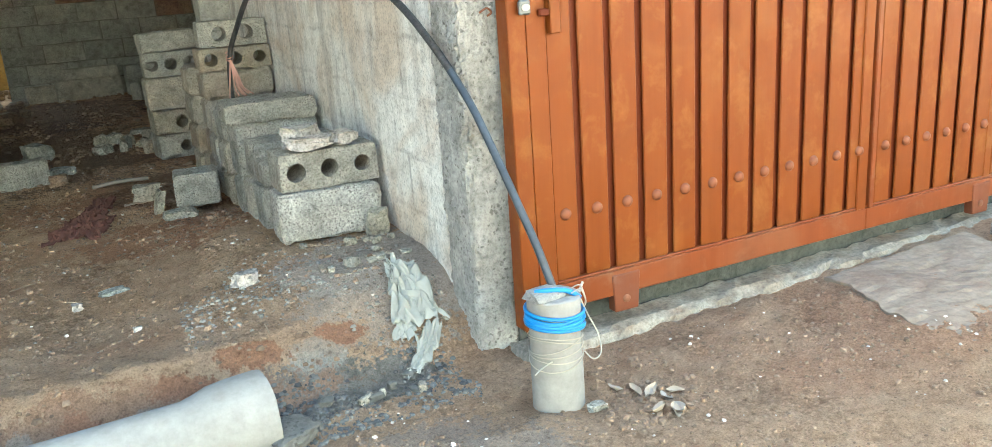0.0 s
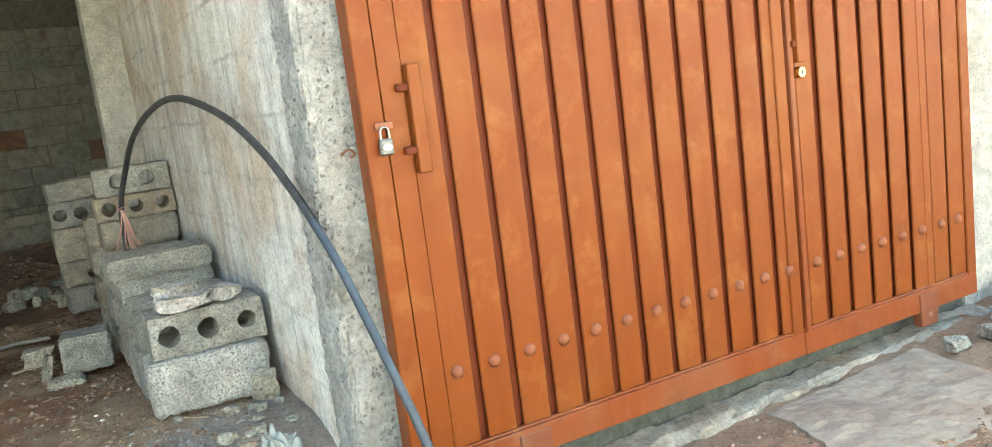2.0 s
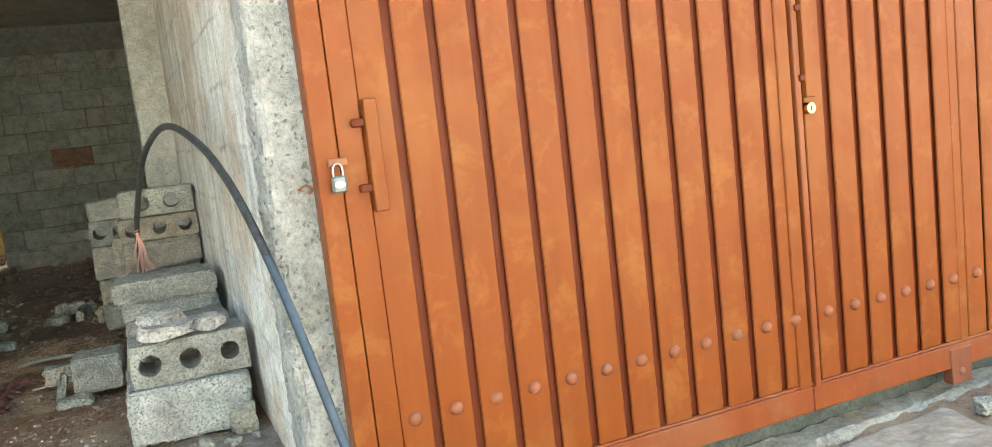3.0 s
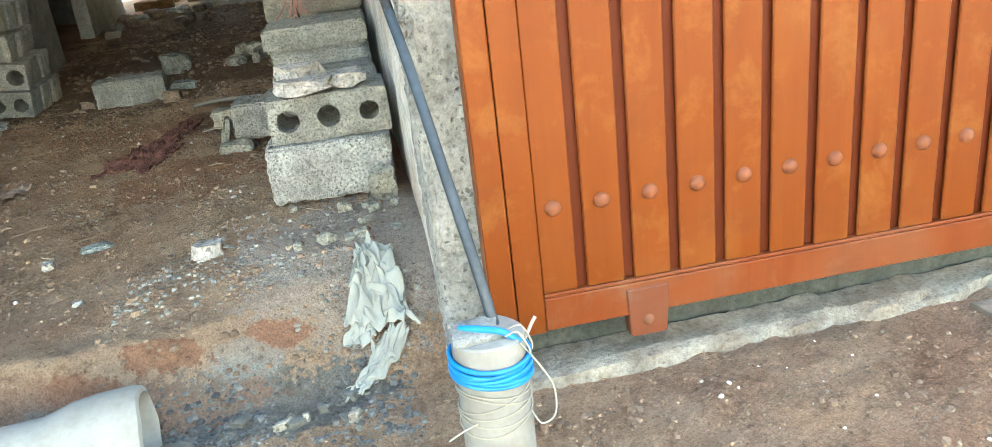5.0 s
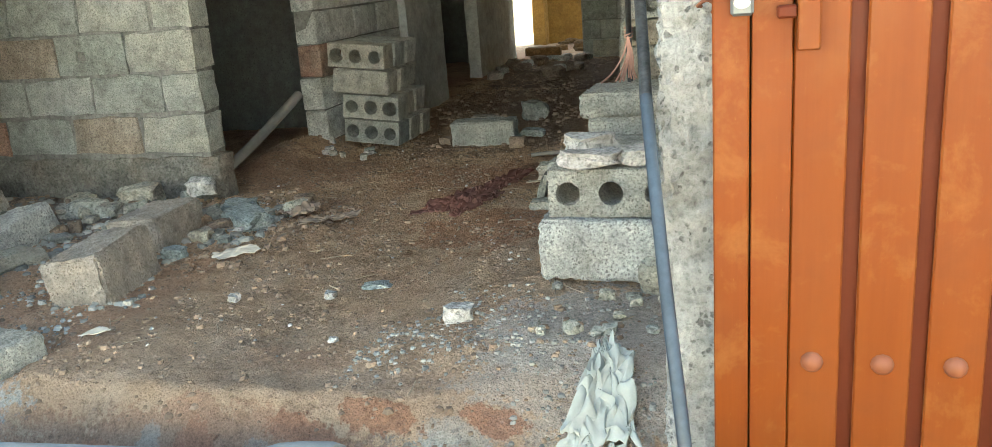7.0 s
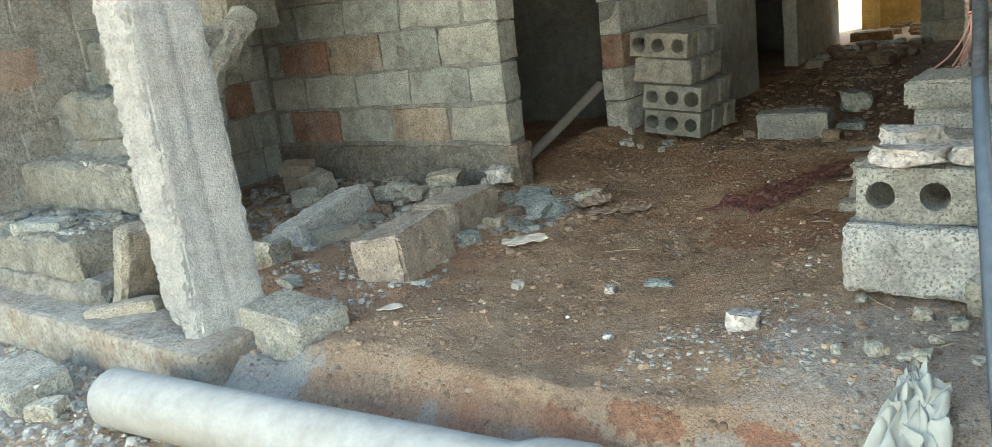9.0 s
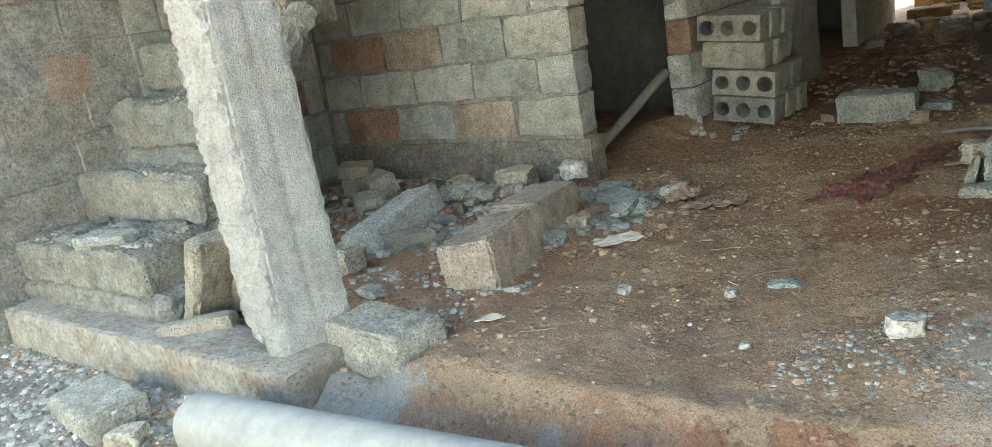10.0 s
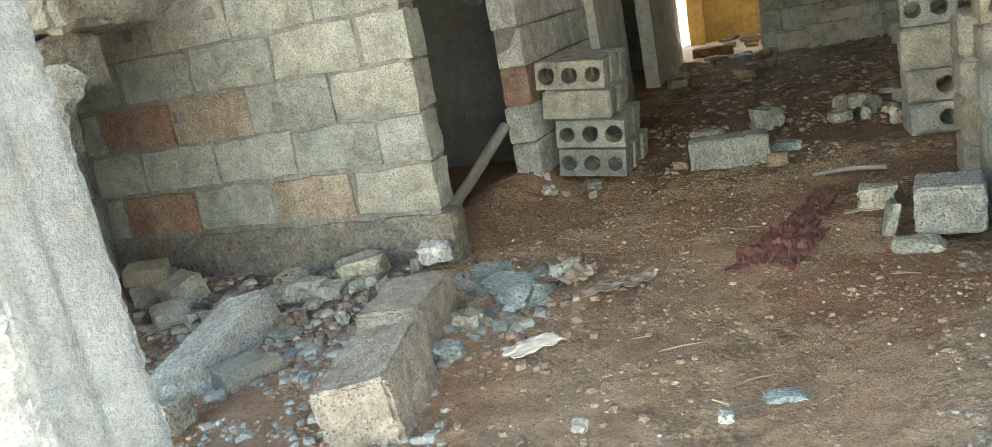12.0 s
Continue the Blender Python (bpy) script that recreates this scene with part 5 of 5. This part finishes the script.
for i in range(26):
    stone(rb.uniform(3.42, 4.3), rb.uniform(1.75, 2.3), (rb.uniform(.06, .2), rb.uniform(.06, .15), rb.uniform(.05, .12)), 90 + i, M_STONE if i % 3 else M_PALESTONE, "grey rubble stone at the foot of the street wall", rz=rb.uniform(0, 180), sub=2)
for i in range(22):
    stone(rb.uniform(-2.6, -1.1), rb.uniform(3.95, 4.48), (rb.uniform(.04, .11), rb.uniform(.04, .09), rb.uniform(.03, .07)), 120 + i, (M_STONE, M_DIRTCLOD, M_STONE, M_BLUESTONE)[i % 4], "small grey rubble stone by the block wall", rz=rb.uniform(0, 180), sub=2)
rc = random.Random(91)
for i in range(34):
    x = rc.uniform(-2.35, -0.75)
    stone(x, rc.uniform(3.8, 4.45) - 0.25 * max(0, x + 1.2), (rc.uniform(.05, .13), rc.uniform(.04, .1), rc.uniform(.035, .085)), 300 + i, (M_STONE, M_STEP, M_DIRTCLOD)[i % 3], "broken grey rubble piece by the block wall", rz=rc.uniform(0, 180), rx=rc.uniform(-15, 15), sub=2, group="wall rubble")
for i in range(8):
    stone(rb.uniform(-1.3, -0.95), rb.uniform(5.6, 5.88), (rb.uniform(.04, .09), rb.uniform(.04, .08), rb.uniform(.03, .06)), 150 + i, M_STONE if i % 2 else M_PALESTONE, "small stone at the foot of the stack", rz=rb.uniform(0, 180), sub=2)

loose(-0.98, 10.9, 0.2, 0.42, 0.16, 0.12, rz=4, seed=210, mat_=M_EARTHYARD, label="dusty block lying on the far threshold", group="far blocks")
for i in range(18):
    stone(rb.uniform(-1.05, 0.0), rb.uniform(11.2, 12.4), (rb.uniform(.1, .25), rb.uniform(.1, .2), rb.uniform(.04, .1)), 170 + i, M_EARTHYARD, "clod of earth in the sunlit yard", rz=rb.uniform(0, 180), sub=2)
# broken block pieces under the stairs and by the pillar
loose(-2.72, 4.28, 0.2, 0.2, 0.15, 0.12, rz=30, rx=8, seed=201, mat_=M_BLOCKDUSTY, label="broken reddish block piece in the corner", group="rubble pieces")
loose(-2.74, 4.27, 0.31, 0.19, 0.16, 0.07, rz=34, rx=6, ry=5, seed=202, mat_=M_BLOCKDUSTY, label="broken reddish block piece in the corner", group="rubble pieces")
loose(-2.5, 4.22, 0.2, 0.2, 0.16, 0.13, rz=-25, rx=14, seed=203, label="broken grey block piece in the corner", group="rubble pieces")
loose(-2.4, 4.0, 0.18, 0.15, 0.13, 0.1, rz=50, rx=12, seed=204, label="broken grey block piece in the corner", group="rubble pieces")
loose(-1.83, 2.53, 0.155, 0.09, 0.30, 0.07, rz=-58, rx=5, seed=205, mat_=M_BLOCKDUSTY, label="long chipped block piece on the plinth", group="rubble pieces")
loose(-1.95, 2.88, 0.16, 0.2, 0.2, 0.16, rz=15, rx=15, seed=206, mat_=M_BLOCKDUSTY, label="brown block piece in the hollow under the stairs", group="rubble pieces")
loose(-1.78, 2.78, 0.16, 0.14, 0.1, 0.06, rz=35, seed=207, label="grey chip beside the porch pillar", group="rubble pieces")


def chip(x, y, z, s, rnd):
    """One crumb: a squashed, jittered lump of two rings of five and a cap."""
    a = rnd.uniform(0, 6.28)
    ca, sa = math.cos(a), math.sin(a)
    long_ = rnd.uniform(0.7, 1.25)
    vs = []
    for k in range(10):
        w = (k % 5 + (0.5 if k > 4 else 0)) * 1.2566
        r = (1.0 if k < 5 else 0.62) * rnd.uniform(0.75, 1.1) * s
        px, py, pz = r * math.cos(w) * long_, r * math.sin(w), (-0.25 if k < 5 else 0.42) * s * rnd.uniform(0.7, 1.15)
        vs.append((x + px * ca - py * sa, y + px * sa + py * ca, z + pz))
    return vs


CHIPFACES = [(k, (k + 1) % 5, 5 + k) for k in range(5)] + [((k + 1) % 5, 5 + (k + 1) % 5, 5 + k) for k in range(5)] + [(5, 6, 7, 8, 9)]


def scatter(name, label, material, n, area, sizes, seed, clump=None, z=None, category="gravel"):
    rnd = random.Random(seed)
    vs, fs = [], []
    made = 0
    while made < n:
        x, y = rnd.uniform(area[0], area[1]), rnd.uniform(area[2], area[3])
        if clump is not None and noise.noise(Vector((x * clump, y * clump, seed))) < rnd.uniform(-0.35, 0.45):
            continue
        s = sizes[0] + (sizes[1] - sizes[0]) * rnd.random() ** 3
        k = len(vs)
        vs += chip(x, y, (ground_z(x, y) if z is None else z) + s * 0.08, s, rnd)
        fs += [tuple(k + i for i in f) for f in CHIPFACES]
        made += 1
    me = bpy.data.meshes.new(name)
    me.from_pydata(vs, [], fs)
    me.materials.append(material)
    return tagged(new(name, me), label, category, kind="stuff")


def crumbs(name, dark, light):
    """Loose crumbs whose colour varies from piece to piece."""
    m, nt, b = node_mat(name)
    g = nt.nodes.new("ShaderNodeNewGeometry")
    mid = [(a + c) / 2 for a, c in zip(dark, light)]
    col = ramp(nt, g.outputs["Random Per Island"], [(0.0, dark), (0.5, tuple(mid)), (1.0, light)])
    nt.links.new(col, b.inputs["Base Color"])
    b.inputs["Roughness"].default_value = 0.95
    n1 = noise_node(nt, own_coords(nt, True), 300, 3)
    bump(nt, b, [(n1, 0.5, 0.003)])
    return m


M_CRUMB = crumbs("earth_crumbs", (0.16, 0.11, 0.072), (0.33, 0.24, 0.165))
M_CLOD = crumbs("earth_clods", (0.17, 0.115, 0.075), (0.33, 0.235, 0.16))
M_GREYCRUMB = crumbs("grey_crumbs", (0.17, 0.16, 0.138), (0.4, 0.38, 0.335))
M_WHITECRUMB = crumbs("pale_chips", (0.5, 0.47, 0.41), (0.78, 0.75, 0.7))
M_DARKCRUMB = crumbs("dark_grit", (0.07, 0.07, 0.07), (0.2, 0.2, 0.19))
scatter("earth_crumbs", "small crumbs of earth strewn on the floor", M_CRUMB, 8500, (-1.5, 1.1, 2.5, 6.2), (0.002, 0.012), 1, 4.5)
scatter("earth_clods", "dark clods of earth on the floor", M_CLOD, 1600, (-1.4, 1.05, 2.5, 6.0), (0.004, 0.02), 21, 2.6)
scatter("grey_chips", "small grey stone chips strewn on the floor", M_GREYCRUMB, 480, (-1.6, 1.1, 2.55, 6.5), (0.002, 0.010), 2, 1.6)
scatter("pale_chips", "small white chips strewn on the floor", M_WHITECRUMB, 240, (-1.4, 1.0, 2.6, 6.5), (0.003, 0.012), 3, 1.3)
scatter("wall_gravel", "grey cement crumbs before the block pile", M_GREYCRUMB, 1300, (0.25, 1.1, 2.5, 3.2), (0.002, 0.012), 4, 3.0)
scatter("street_gravel", "grey gravel with white stones on the street", M_GREYCRUMB, 5000, (-3.3, -1.0, 1.3, 2.4), (0.005, 0.028), 5)
scatter("street_chips", "white pebbles in the gravel", M_WHITECRUMB, 500, (-3.3, -1.1, 1.3, 2.36), (0.005, 0.018), 6)
scatter("gutter_grit", "dark wet grit along the floor's edge", M_DARKCRUMB, 1300, (0.38, 1.05, 2.18, 2.5), (0.003, 0.014), 7, 3.0)
scatter("yard_crumbs", "crumbs of earth strewn before the gate", M_CRUMB, 1900, (0.5, 2.9, 1.1, 2.27), (0.002, 0.010), 8, 2.4)
scatter("yard_chips", "small pale chips strewn before the gate", M_WHITECRUMB, 120, (0.5, 2.7, 1.3, 2.25), (0.003, 0.011), 9, 2.0)
scatter("bay_rubble", "grey cement rubble along the block wall", M_GREYCRUMB, 2600, (-3.1, -0.75, 3.1, 4.5), (0.005, 0.036), 10, 2.0)
scatter("dark_rubble", "dark crumbs among the rubble by the block wall", M_CLOD, 900, (-2.6, -0.5, 3.5, 4.6), (0.006, 0.03), 33, 2.2)
scatter("pillar_grit", "cement crumbs round the porch pillar", M_GREYCRUMB, 900, (-2.1, -0.85, 2.55, 3.2), (0.004, 0.02), 11, 2.5)
scatter("step_grit", "cement crumbs lying on the lowest step", M_GREYCRUMB, 900, (-3.1, -2.2, 2.58, 2.9), (0.004, 0.022), 12, None, 0.452)
scatter("step_grit", "cement crumbs lying on the second step", M_GREYCRUMB, 420, (-3.15, -2.3, 2.92, 3.12), (0.004, 0.018), 14, None, 0.672)
scatter("step_grit", "cement crumbs lying on the third step", M_GREYCRUMB, 380, (-3.15, -2.35, 3.16, 3.36), (0.004, 0.018), 15, None, 0.962)
scatter("street_clods", "dark clods of earth on the street", M_CLOD, 420, (0.2, 2.9, 1.2, 2.25), (0.004, 0.015), 41, 2.6)


def straws(name, label, material, n, area, seed):
    """Dry straws and thin twigs lying on the earth."""
    rnd = random.Random(seed)
    vs, fs = [], []
    for _ in range(n):
        x, y, a = rnd.uniform(area[0], area[1]), rnd.uniform(area[2], area[3]), rnd.uniform(0, math.pi)
        l, r = rnd.uniform(0.02, 0.075), rnd.uniform(0.0008, 0.002)
        dx, dy = math.cos(a) * l, math.sin(a) * l
        ends = [(x - dx, y - dy), (x + rnd.uniform(-.006, .006), y + rnd.uniform(-.006, .006)), (x + dx, y + dy)]
        k = len(vs)
        for ex, ey in ends:
            z = ground_z(ex, ey) + r + rnd.uniform(0.0, 0.004)
            vs += [(ex - r * math.sin(a), ey + r * math.cos(a), z), (ex + r * math.sin(a), ey - r * math.cos(a), z), (ex, ey, z + 1.6 * r)]
        for j in (0, 3):
            fs += [tuple(k + j + q for q in f) for f in ((0, 1, 4, 3), (1, 2, 5, 4), (2, 0, 3, 5))]
        fs += [(k, k + 2, k + 1), (k + 6, k + 7, k + 8)]
    me = bpy.data.meshes.new(name)
    me.from_pydata(vs, [], fs)
    me.materials.append(material)
    return tagged(new(name, me), label, "straw", kind="stuff")


straws("straws", "dry straws and twigs strewn on the floor", crumbs("dry_straw", (0.2, 0.15, 0.1), (0.42, 0.34, 0.24)), 90, (-1.3, 1.0, 2.6, 6.2), 61)
scatter("hall_crumbs", "crumbs of earth and stone in the hall", M_CRUMB, 2200, (-1.2, 0.9, 6.0, 10.5), (0.006, 0.035), 13, 1.5)


# ---- cloths, papers, leaves ----
def cloth(name, quad, material, label, category, seed, amp=0.02, folds=9.0, n=26, lift=0.006, ragged=0.16, along=0.35):
    """A crumpled sheet laid over the ground inside four corners, with real thickness."""
    a, b2, c, d = (Vector((*q, 0)) for q in quad)
    bm = bmesh.new()
    g = []
    for i in range(n + 1):
        row = []
        for j in range(n + 1):
            u, v = i / n, j / n
            p = a.lerp(b2, u).lerp(d.lerp(c, u), v)
            edge = 1 - ragged * noise.noise(Vector((u * 4, v * 4, seed)))
            mid = (a + b2 + c + d) / 4
            p = mid + (p - mid) * edge
            f = noise.noise(Vector((u * folds, v * folds * along, seed * 1.7))) + 0.5 * noise.noise(Vector((u * folds * 2.1, v * folds * 0.9, seed)))
            p += Vector((noise.noise(Vector((u * 6, v * 6, seed + 9))), noise.noise(Vector((u * 6, v * 6, seed + 19))), 0)) * amp * 0.7
            z = ground_z(p.x, p.y) + lift + amp * (0.55 + 0.9 * abs(f))
            row.append(bm.verts.new((p.x, p.y, z)))
        g.append(row)
    for i in range(n):
        for j in range(n):
            bm.faces.new((g[i][j], g[i + 1][j], g[i + 1][j + 1], g[i][j + 1]))
    under = [[bm.verts.new(v.co - Vector((0, 0, 0.003))) for v in row] for row in g]
    for i in range(n):
        for j in range(n):
            bm.faces.new((under[i][j], under[i][j + 1], under[i + 1][j + 1], under[i + 1][j]))
    ring = [(i, 0) for i in range(n)] + [(n, j) for j in range(n)] + [(i, n) for i in range(n, 0, -1)] + [(0, j) for j in range(n, 0, -1)]
    for (i, j), (k, l) in zip(ring, ring[1:] + ring[:1]):
        bm.faces.new((g[i][j], under[i][j], under[k][l], g[k][l]))
    bmesh.ops.recalc_face_normals(bm, faces=bm.faces)
    ob = smooth(part(name, bm, material), 70)
    return tagged(ob, label, category)


rag = empty("rag", pose(0.99, 2.6, ground_z(0.99, 2.6)), "torn grey-green rag draped over the floor's edge", "rag")
for name, quad, sd, amp, folds in (("draped_piece", [(0.95, 2.79), (1.0, 2.78), (1.085, 2.54), (0.9, 2.57)], 3, 0.045, 8), ("torn_strip", [(1.0, 2.56), (1.05, 2.53), (0.90, 2.39), (0.865, 2.41)], 5, 0.02, 7), ("torn_corner", [(0.93, 2.66), (0.98, 2.64), (0.955, 2.52), (0.875, 2.53)], 6, 0.024, 6)):
    o = cloth(name, quad, M_RAG, "", "", sd, amp, folds, 40, ragged=0.5, along=0.75)
    o.parent = rag
    o.matrix_parent_inverse = rag.matrix_world.inverted()
cloth("red_cloth", [(-0.15, 4.35), (0.08, 4.28), (0.17, 4.72), (-0.03, 4.8)], M_REDCLOTH, "dusty dark red cloth trodden into the earth", "cloth", 7, 0.032, 15, 44, -0.013, 0.55, 0.8)
cloth("red_cloth", [(-0.02, 4.78), (0.12, 4.7), (0.2, 5.2), (0.1, 5.22)], M_REDCLOTH, "torn strip of dusty red cloth in the earth", "cloth", 17, 0.028, 12, 36, -0.011, 0.5, 0.8)
cloth("brown_rag", [(-0.83, 4.24), (-0.66, 4.2), (-0.62, 4.34), (-0.8, 4.42)], M_BROWNCLOTH, "crumpled brown scrap of sacking", "rag", 8, 0.035, 6)
cloth("brown_rag", [(-0.62, 4.06), (-0.42, 4.2), (-0.40, 4.32), (-0.6, 4.2)], M_BROWNCLOTH, "flat torn scrap of brown sacking", "rag", 9, 0.02, 6)
cloth("paper", [(-0.77, 3.62), (-0.7, 3.57), (-0.59, 3.70), (-0.66, 3.75)], M_PAPER, "crumpled pale scrap of paper", "paper", 10, 0.02, 4, 18)
cloth("leaf", [(-0.76, 2.84), (-0.69, 2.84), (-0.66, 2.88), (-0.72, 2.89)], M_PAPER, "small pale dry leaf", "leaf", 11, 0.006, 2, 8)


def dry_leaf(x, y, length, seed):
    """A pointed leaf, curled along its rib and propped on its edge."""
    rnd = random.Random(seed)
    bm = bmesh.new()
    curl, fold = rnd.uniform(0.25, 0.6), rnd.uniform(0.5, 1.1)
    sheets = []
    for lift in (0.0, -0.0012):
        g = []
        for i in range(9):
            u = i / 8
            half = length * 0.36 * math.sin(math.pi * min(1, u * 0.97 + 0.02)) ** 0.8 + 0.0004
            g.append([bm.verts.new(((u - 0.5) * length * 2, half * v * (1 + 0.15 * math.sin(7 * u + seed)), lift + length * (curl * (u - 0.5) ** 2 * 2 + fold * 0.3 * v * v * (half / length) * 2.5 + 0.05 * math.sin(9 * u + 4 * v + seed)))) for v in (-1, -0.5, 0, 0.5, 1)])
        sheets.append(g)
    top, low = sheets
    for i in range(8):
        for k in range(4):
            bm.faces.new((top[i][k], top[i + 1][k], top[i + 1][k + 1], top[i][k + 1]))
            bm.faces.new((low[i][k], low[i][k + 1], low[i + 1][k + 1], low[i + 1][k]))
        for k in (0, 4):
            bm.faces.new((top[i][k], low[i][k], low[i + 1][k], top[i + 1][k]))
    bmesh.ops.recalc_face_normals(bm, faces=bm.faces)
    ob = smooth(part("leaf", bm, M_LEAF if seed % 2 else M_PAPER), 60)
    ob.matrix_world = pose(x, y, ground_z(x, y) + 0.006, rnd.uniform(-30, 30), rnd.uniform(-12, 12), rnd.uniform(0, 360))
    return tagged(ob, "dry curled leaf on the ground", "leaf", "leaves by the post")


for i, (x, y, s) in enumerate(((1.39, 2.00, 0.050), (1.43, 1.95, 0.055), (1.45, 1.90, 0.050), (1.40, 1.79, 0.062), (1.45, 1.76, 0.058), (1.52, 1.87, 0.040))):
    dry_leaf(x, y, s * 0.72, 20 + i)
    if i in (1, 2, 3):
        dry_leaf(x + 0.03, y - 0.035, s * 0.7, 40 + i)
scatter("leaf_litter", "dark crumbs and clods round the post", M_CLOD, 260, (1.24, 1.62, 1.74, 2.16), (0.004, 0.018), 31, 5.0)
cloth("leaf", [(0.23, 4.93), (0.36, 4.95), (0.36, 4.99), (0.24, 4.98)], M_LEAF, "yellow dry leaf beside the half block", "leaf", 30, 0.012, 2, 8)
tube([(0.1, 5.6, 0.165), (0.25, 5.63, 0.172), (0.42, 5.62, 0.168)], 0.012, "stick", M_WOOD)
tagged(bpy.data.objects["stick"], "grey dry stick lying in the hall", "stick")

# ---- bricks of the walls ----
RED = {(0, 3): M_REDBLOCK, (2, 3): M_REDBLOCK, (2, 2): M_BROWNBLOCK, (0, 1): M_BROWNBLOCK, (5, 2): M_BROWNBLOCK}
HOLED = {(2, 1): (-0.06, 0.0), (4, 2): (0.14, 0.02), (2, 2): (-0.17, 0.03), (4, 3): (0.1, 0.0)}


def holed_brick(l, w, h, hx, hz):
    """A wall block with a small ragged hole knocked into its face."""
    bm = bmesh.new()
    xs, zs = [-l / 2, hx - 0.032, hx + 0.032, l / 2], [0, h / 2 + hz - 0.026, h / 2 + hz + 0.026, h]
    grid = [[bm.verts.new((x, -w / 2, z)) for z in zs] for x in xs]
    deep = [[bm.verts.new((x, -w / 2 + 0.07, z)) for z in zs[1:3]] for x in xs[1:3]]
    for i in range(3):
        for j in range(3):
            if (i, j) != (1, 1):
                bm.faces.new((grid[i][j], grid[i + 1][j], grid[i + 1][j + 1], grid[i][j + 1]))
    a, b2, c, d = grid[1][1], grid[2][1], grid[2][2], grid[1][2]
    e, f, g, k = deep[0][0], deep[1][0], deep[1][1], deep[0][1]
    for q in ((a, e, f, b2), (b2, f, g, c), (c, g, k, d), (d, k, e, a), (e, k, g, f)):
        bm.faces.new(q)
    back = [bm.verts.new((x, w / 2, z)) for x, z in ((xs[0], 0), (xs[3], 0), (xs[3], h), (xs[0], h))]
    bm.faces.new((back[0], back[3], back[2], back[1]))
    bm.faces.new([r[0] for r in grid][::-1] + back[:2])
    bm.faces.new([r[3] for r in grid] + [back[2], back[3]])
    bm.faces.new([v for v in grid[0]] + [back[3], back[0]])
    bm.faces.new([v for v in grid[3]][::-1] + [back[1], back[2]])
    bmesh.ops.recalc_face_normals(bm, faces=bm.faces)
    wobble(bm, 0.009, 14, l * 9 + hx * 50)
    me = bpy.data.meshes.new("brick")
    bm.to_mesh(me)
    bm.free()
    me.materials.append(M_WALLBLOCK)
    return me


def bond(wall, x_start, y, z0, rows, seed):
    """The block wall behind the stairs: courses start alternately with a long and a short block."""
    rnd = random.Random(seed)
    for c in range(rows):
        u, k = 0.0, 0
        while u < 1.835:
            l = (0.415 if c % 2 == 0 else 0.235) if k == 0 else 0.435
            l = min(l, 1.855 - u)
            key = (round(l, 3), "bond")
            if key not in MESHCACHE:
                MESHCACHE[key] = brick_meshes(key, l - 0.008, 0.168, 0.203, 5, True)
            ob = new("brick", holed_brick(l - 0.008, 0.16, 0.203, *HOLED[(c, k)]) if (c, k) in HOLED else rnd.choice(MESHCACHE[key]))
            ob.matrix_world = pose(x_start - u - l / 2, y + 0.08 + rnd.uniform(-.006, .006), z0 + c * 0.2115 + 0.006, rnd.uniform(-.6, .6), rnd.uniform(-.7, .7), rnd.uniform(-.8, .8))
            ob.parent = wall
            if (c, k) in RED:
                ob.material_slots[0].link = "OBJECT"
                ob.material_slots[0].material = RED[(c, k)]
            u += l
            k += 1


bond(wall_block, -1.32, WY - 0.004, 0.433, 11, 4)
bm = slab_grid(1.92, 0.17, 0.47, 0.05)
worn(bm, 1.92, 0.17, 0.47, 6, 0.02, 0.012)
base = tagged(part("wall_base", bm, M_FOOT), "rough mortar-smeared foot of the block wall", "wall", kind="structure")
base.matrix_world = pose(-2.25, WY + 0.07, -0.045)
lay_bricks(wall_hall, (-1.40, 5.85), (0, 1), 1.45, 12, 0.155, 0.225, course=0.21, first=0.0, seed=8, reds=((2, 0),), mat_=M_PALEBLOCK)
lay_bricks(wall_far, (-0.45, 10.67), (1, 0), 2.6, 11, 0.165, 0.2, seed=12, reds=((5, 2), (4, 4)))
lay_bricks(wall_west, (BX0 - 0.07, 3.35), (0, 1), 1.2, 7, 0.155, 0.23, course=0.2115, first=0.25, seed=15, reds=((2, 2), (4, 1)))
lay_bricks(wall_west, (BX0 - 0.072, 2.34), (0, 1), 1.0, 9, 0.155, 0.44, course=0.2115, first=0.3, seed=19, mat_=M_WASHWEST, skip=lambda u, z: abs(u - 0.66) < 0.24 and 1.0 < z < 1.3)
pink = new("brick", MESHCACHE[(0.235, "bond")][0])
pink.matrix_world = pose(BX0 - 0.072, 3.0, 1.04, 2, 0, 90)
pink.parent = wall_west
pink.material_slots[0].link = "OBJECT"
pink.material_slots[0].material = M_PINKBLOCK
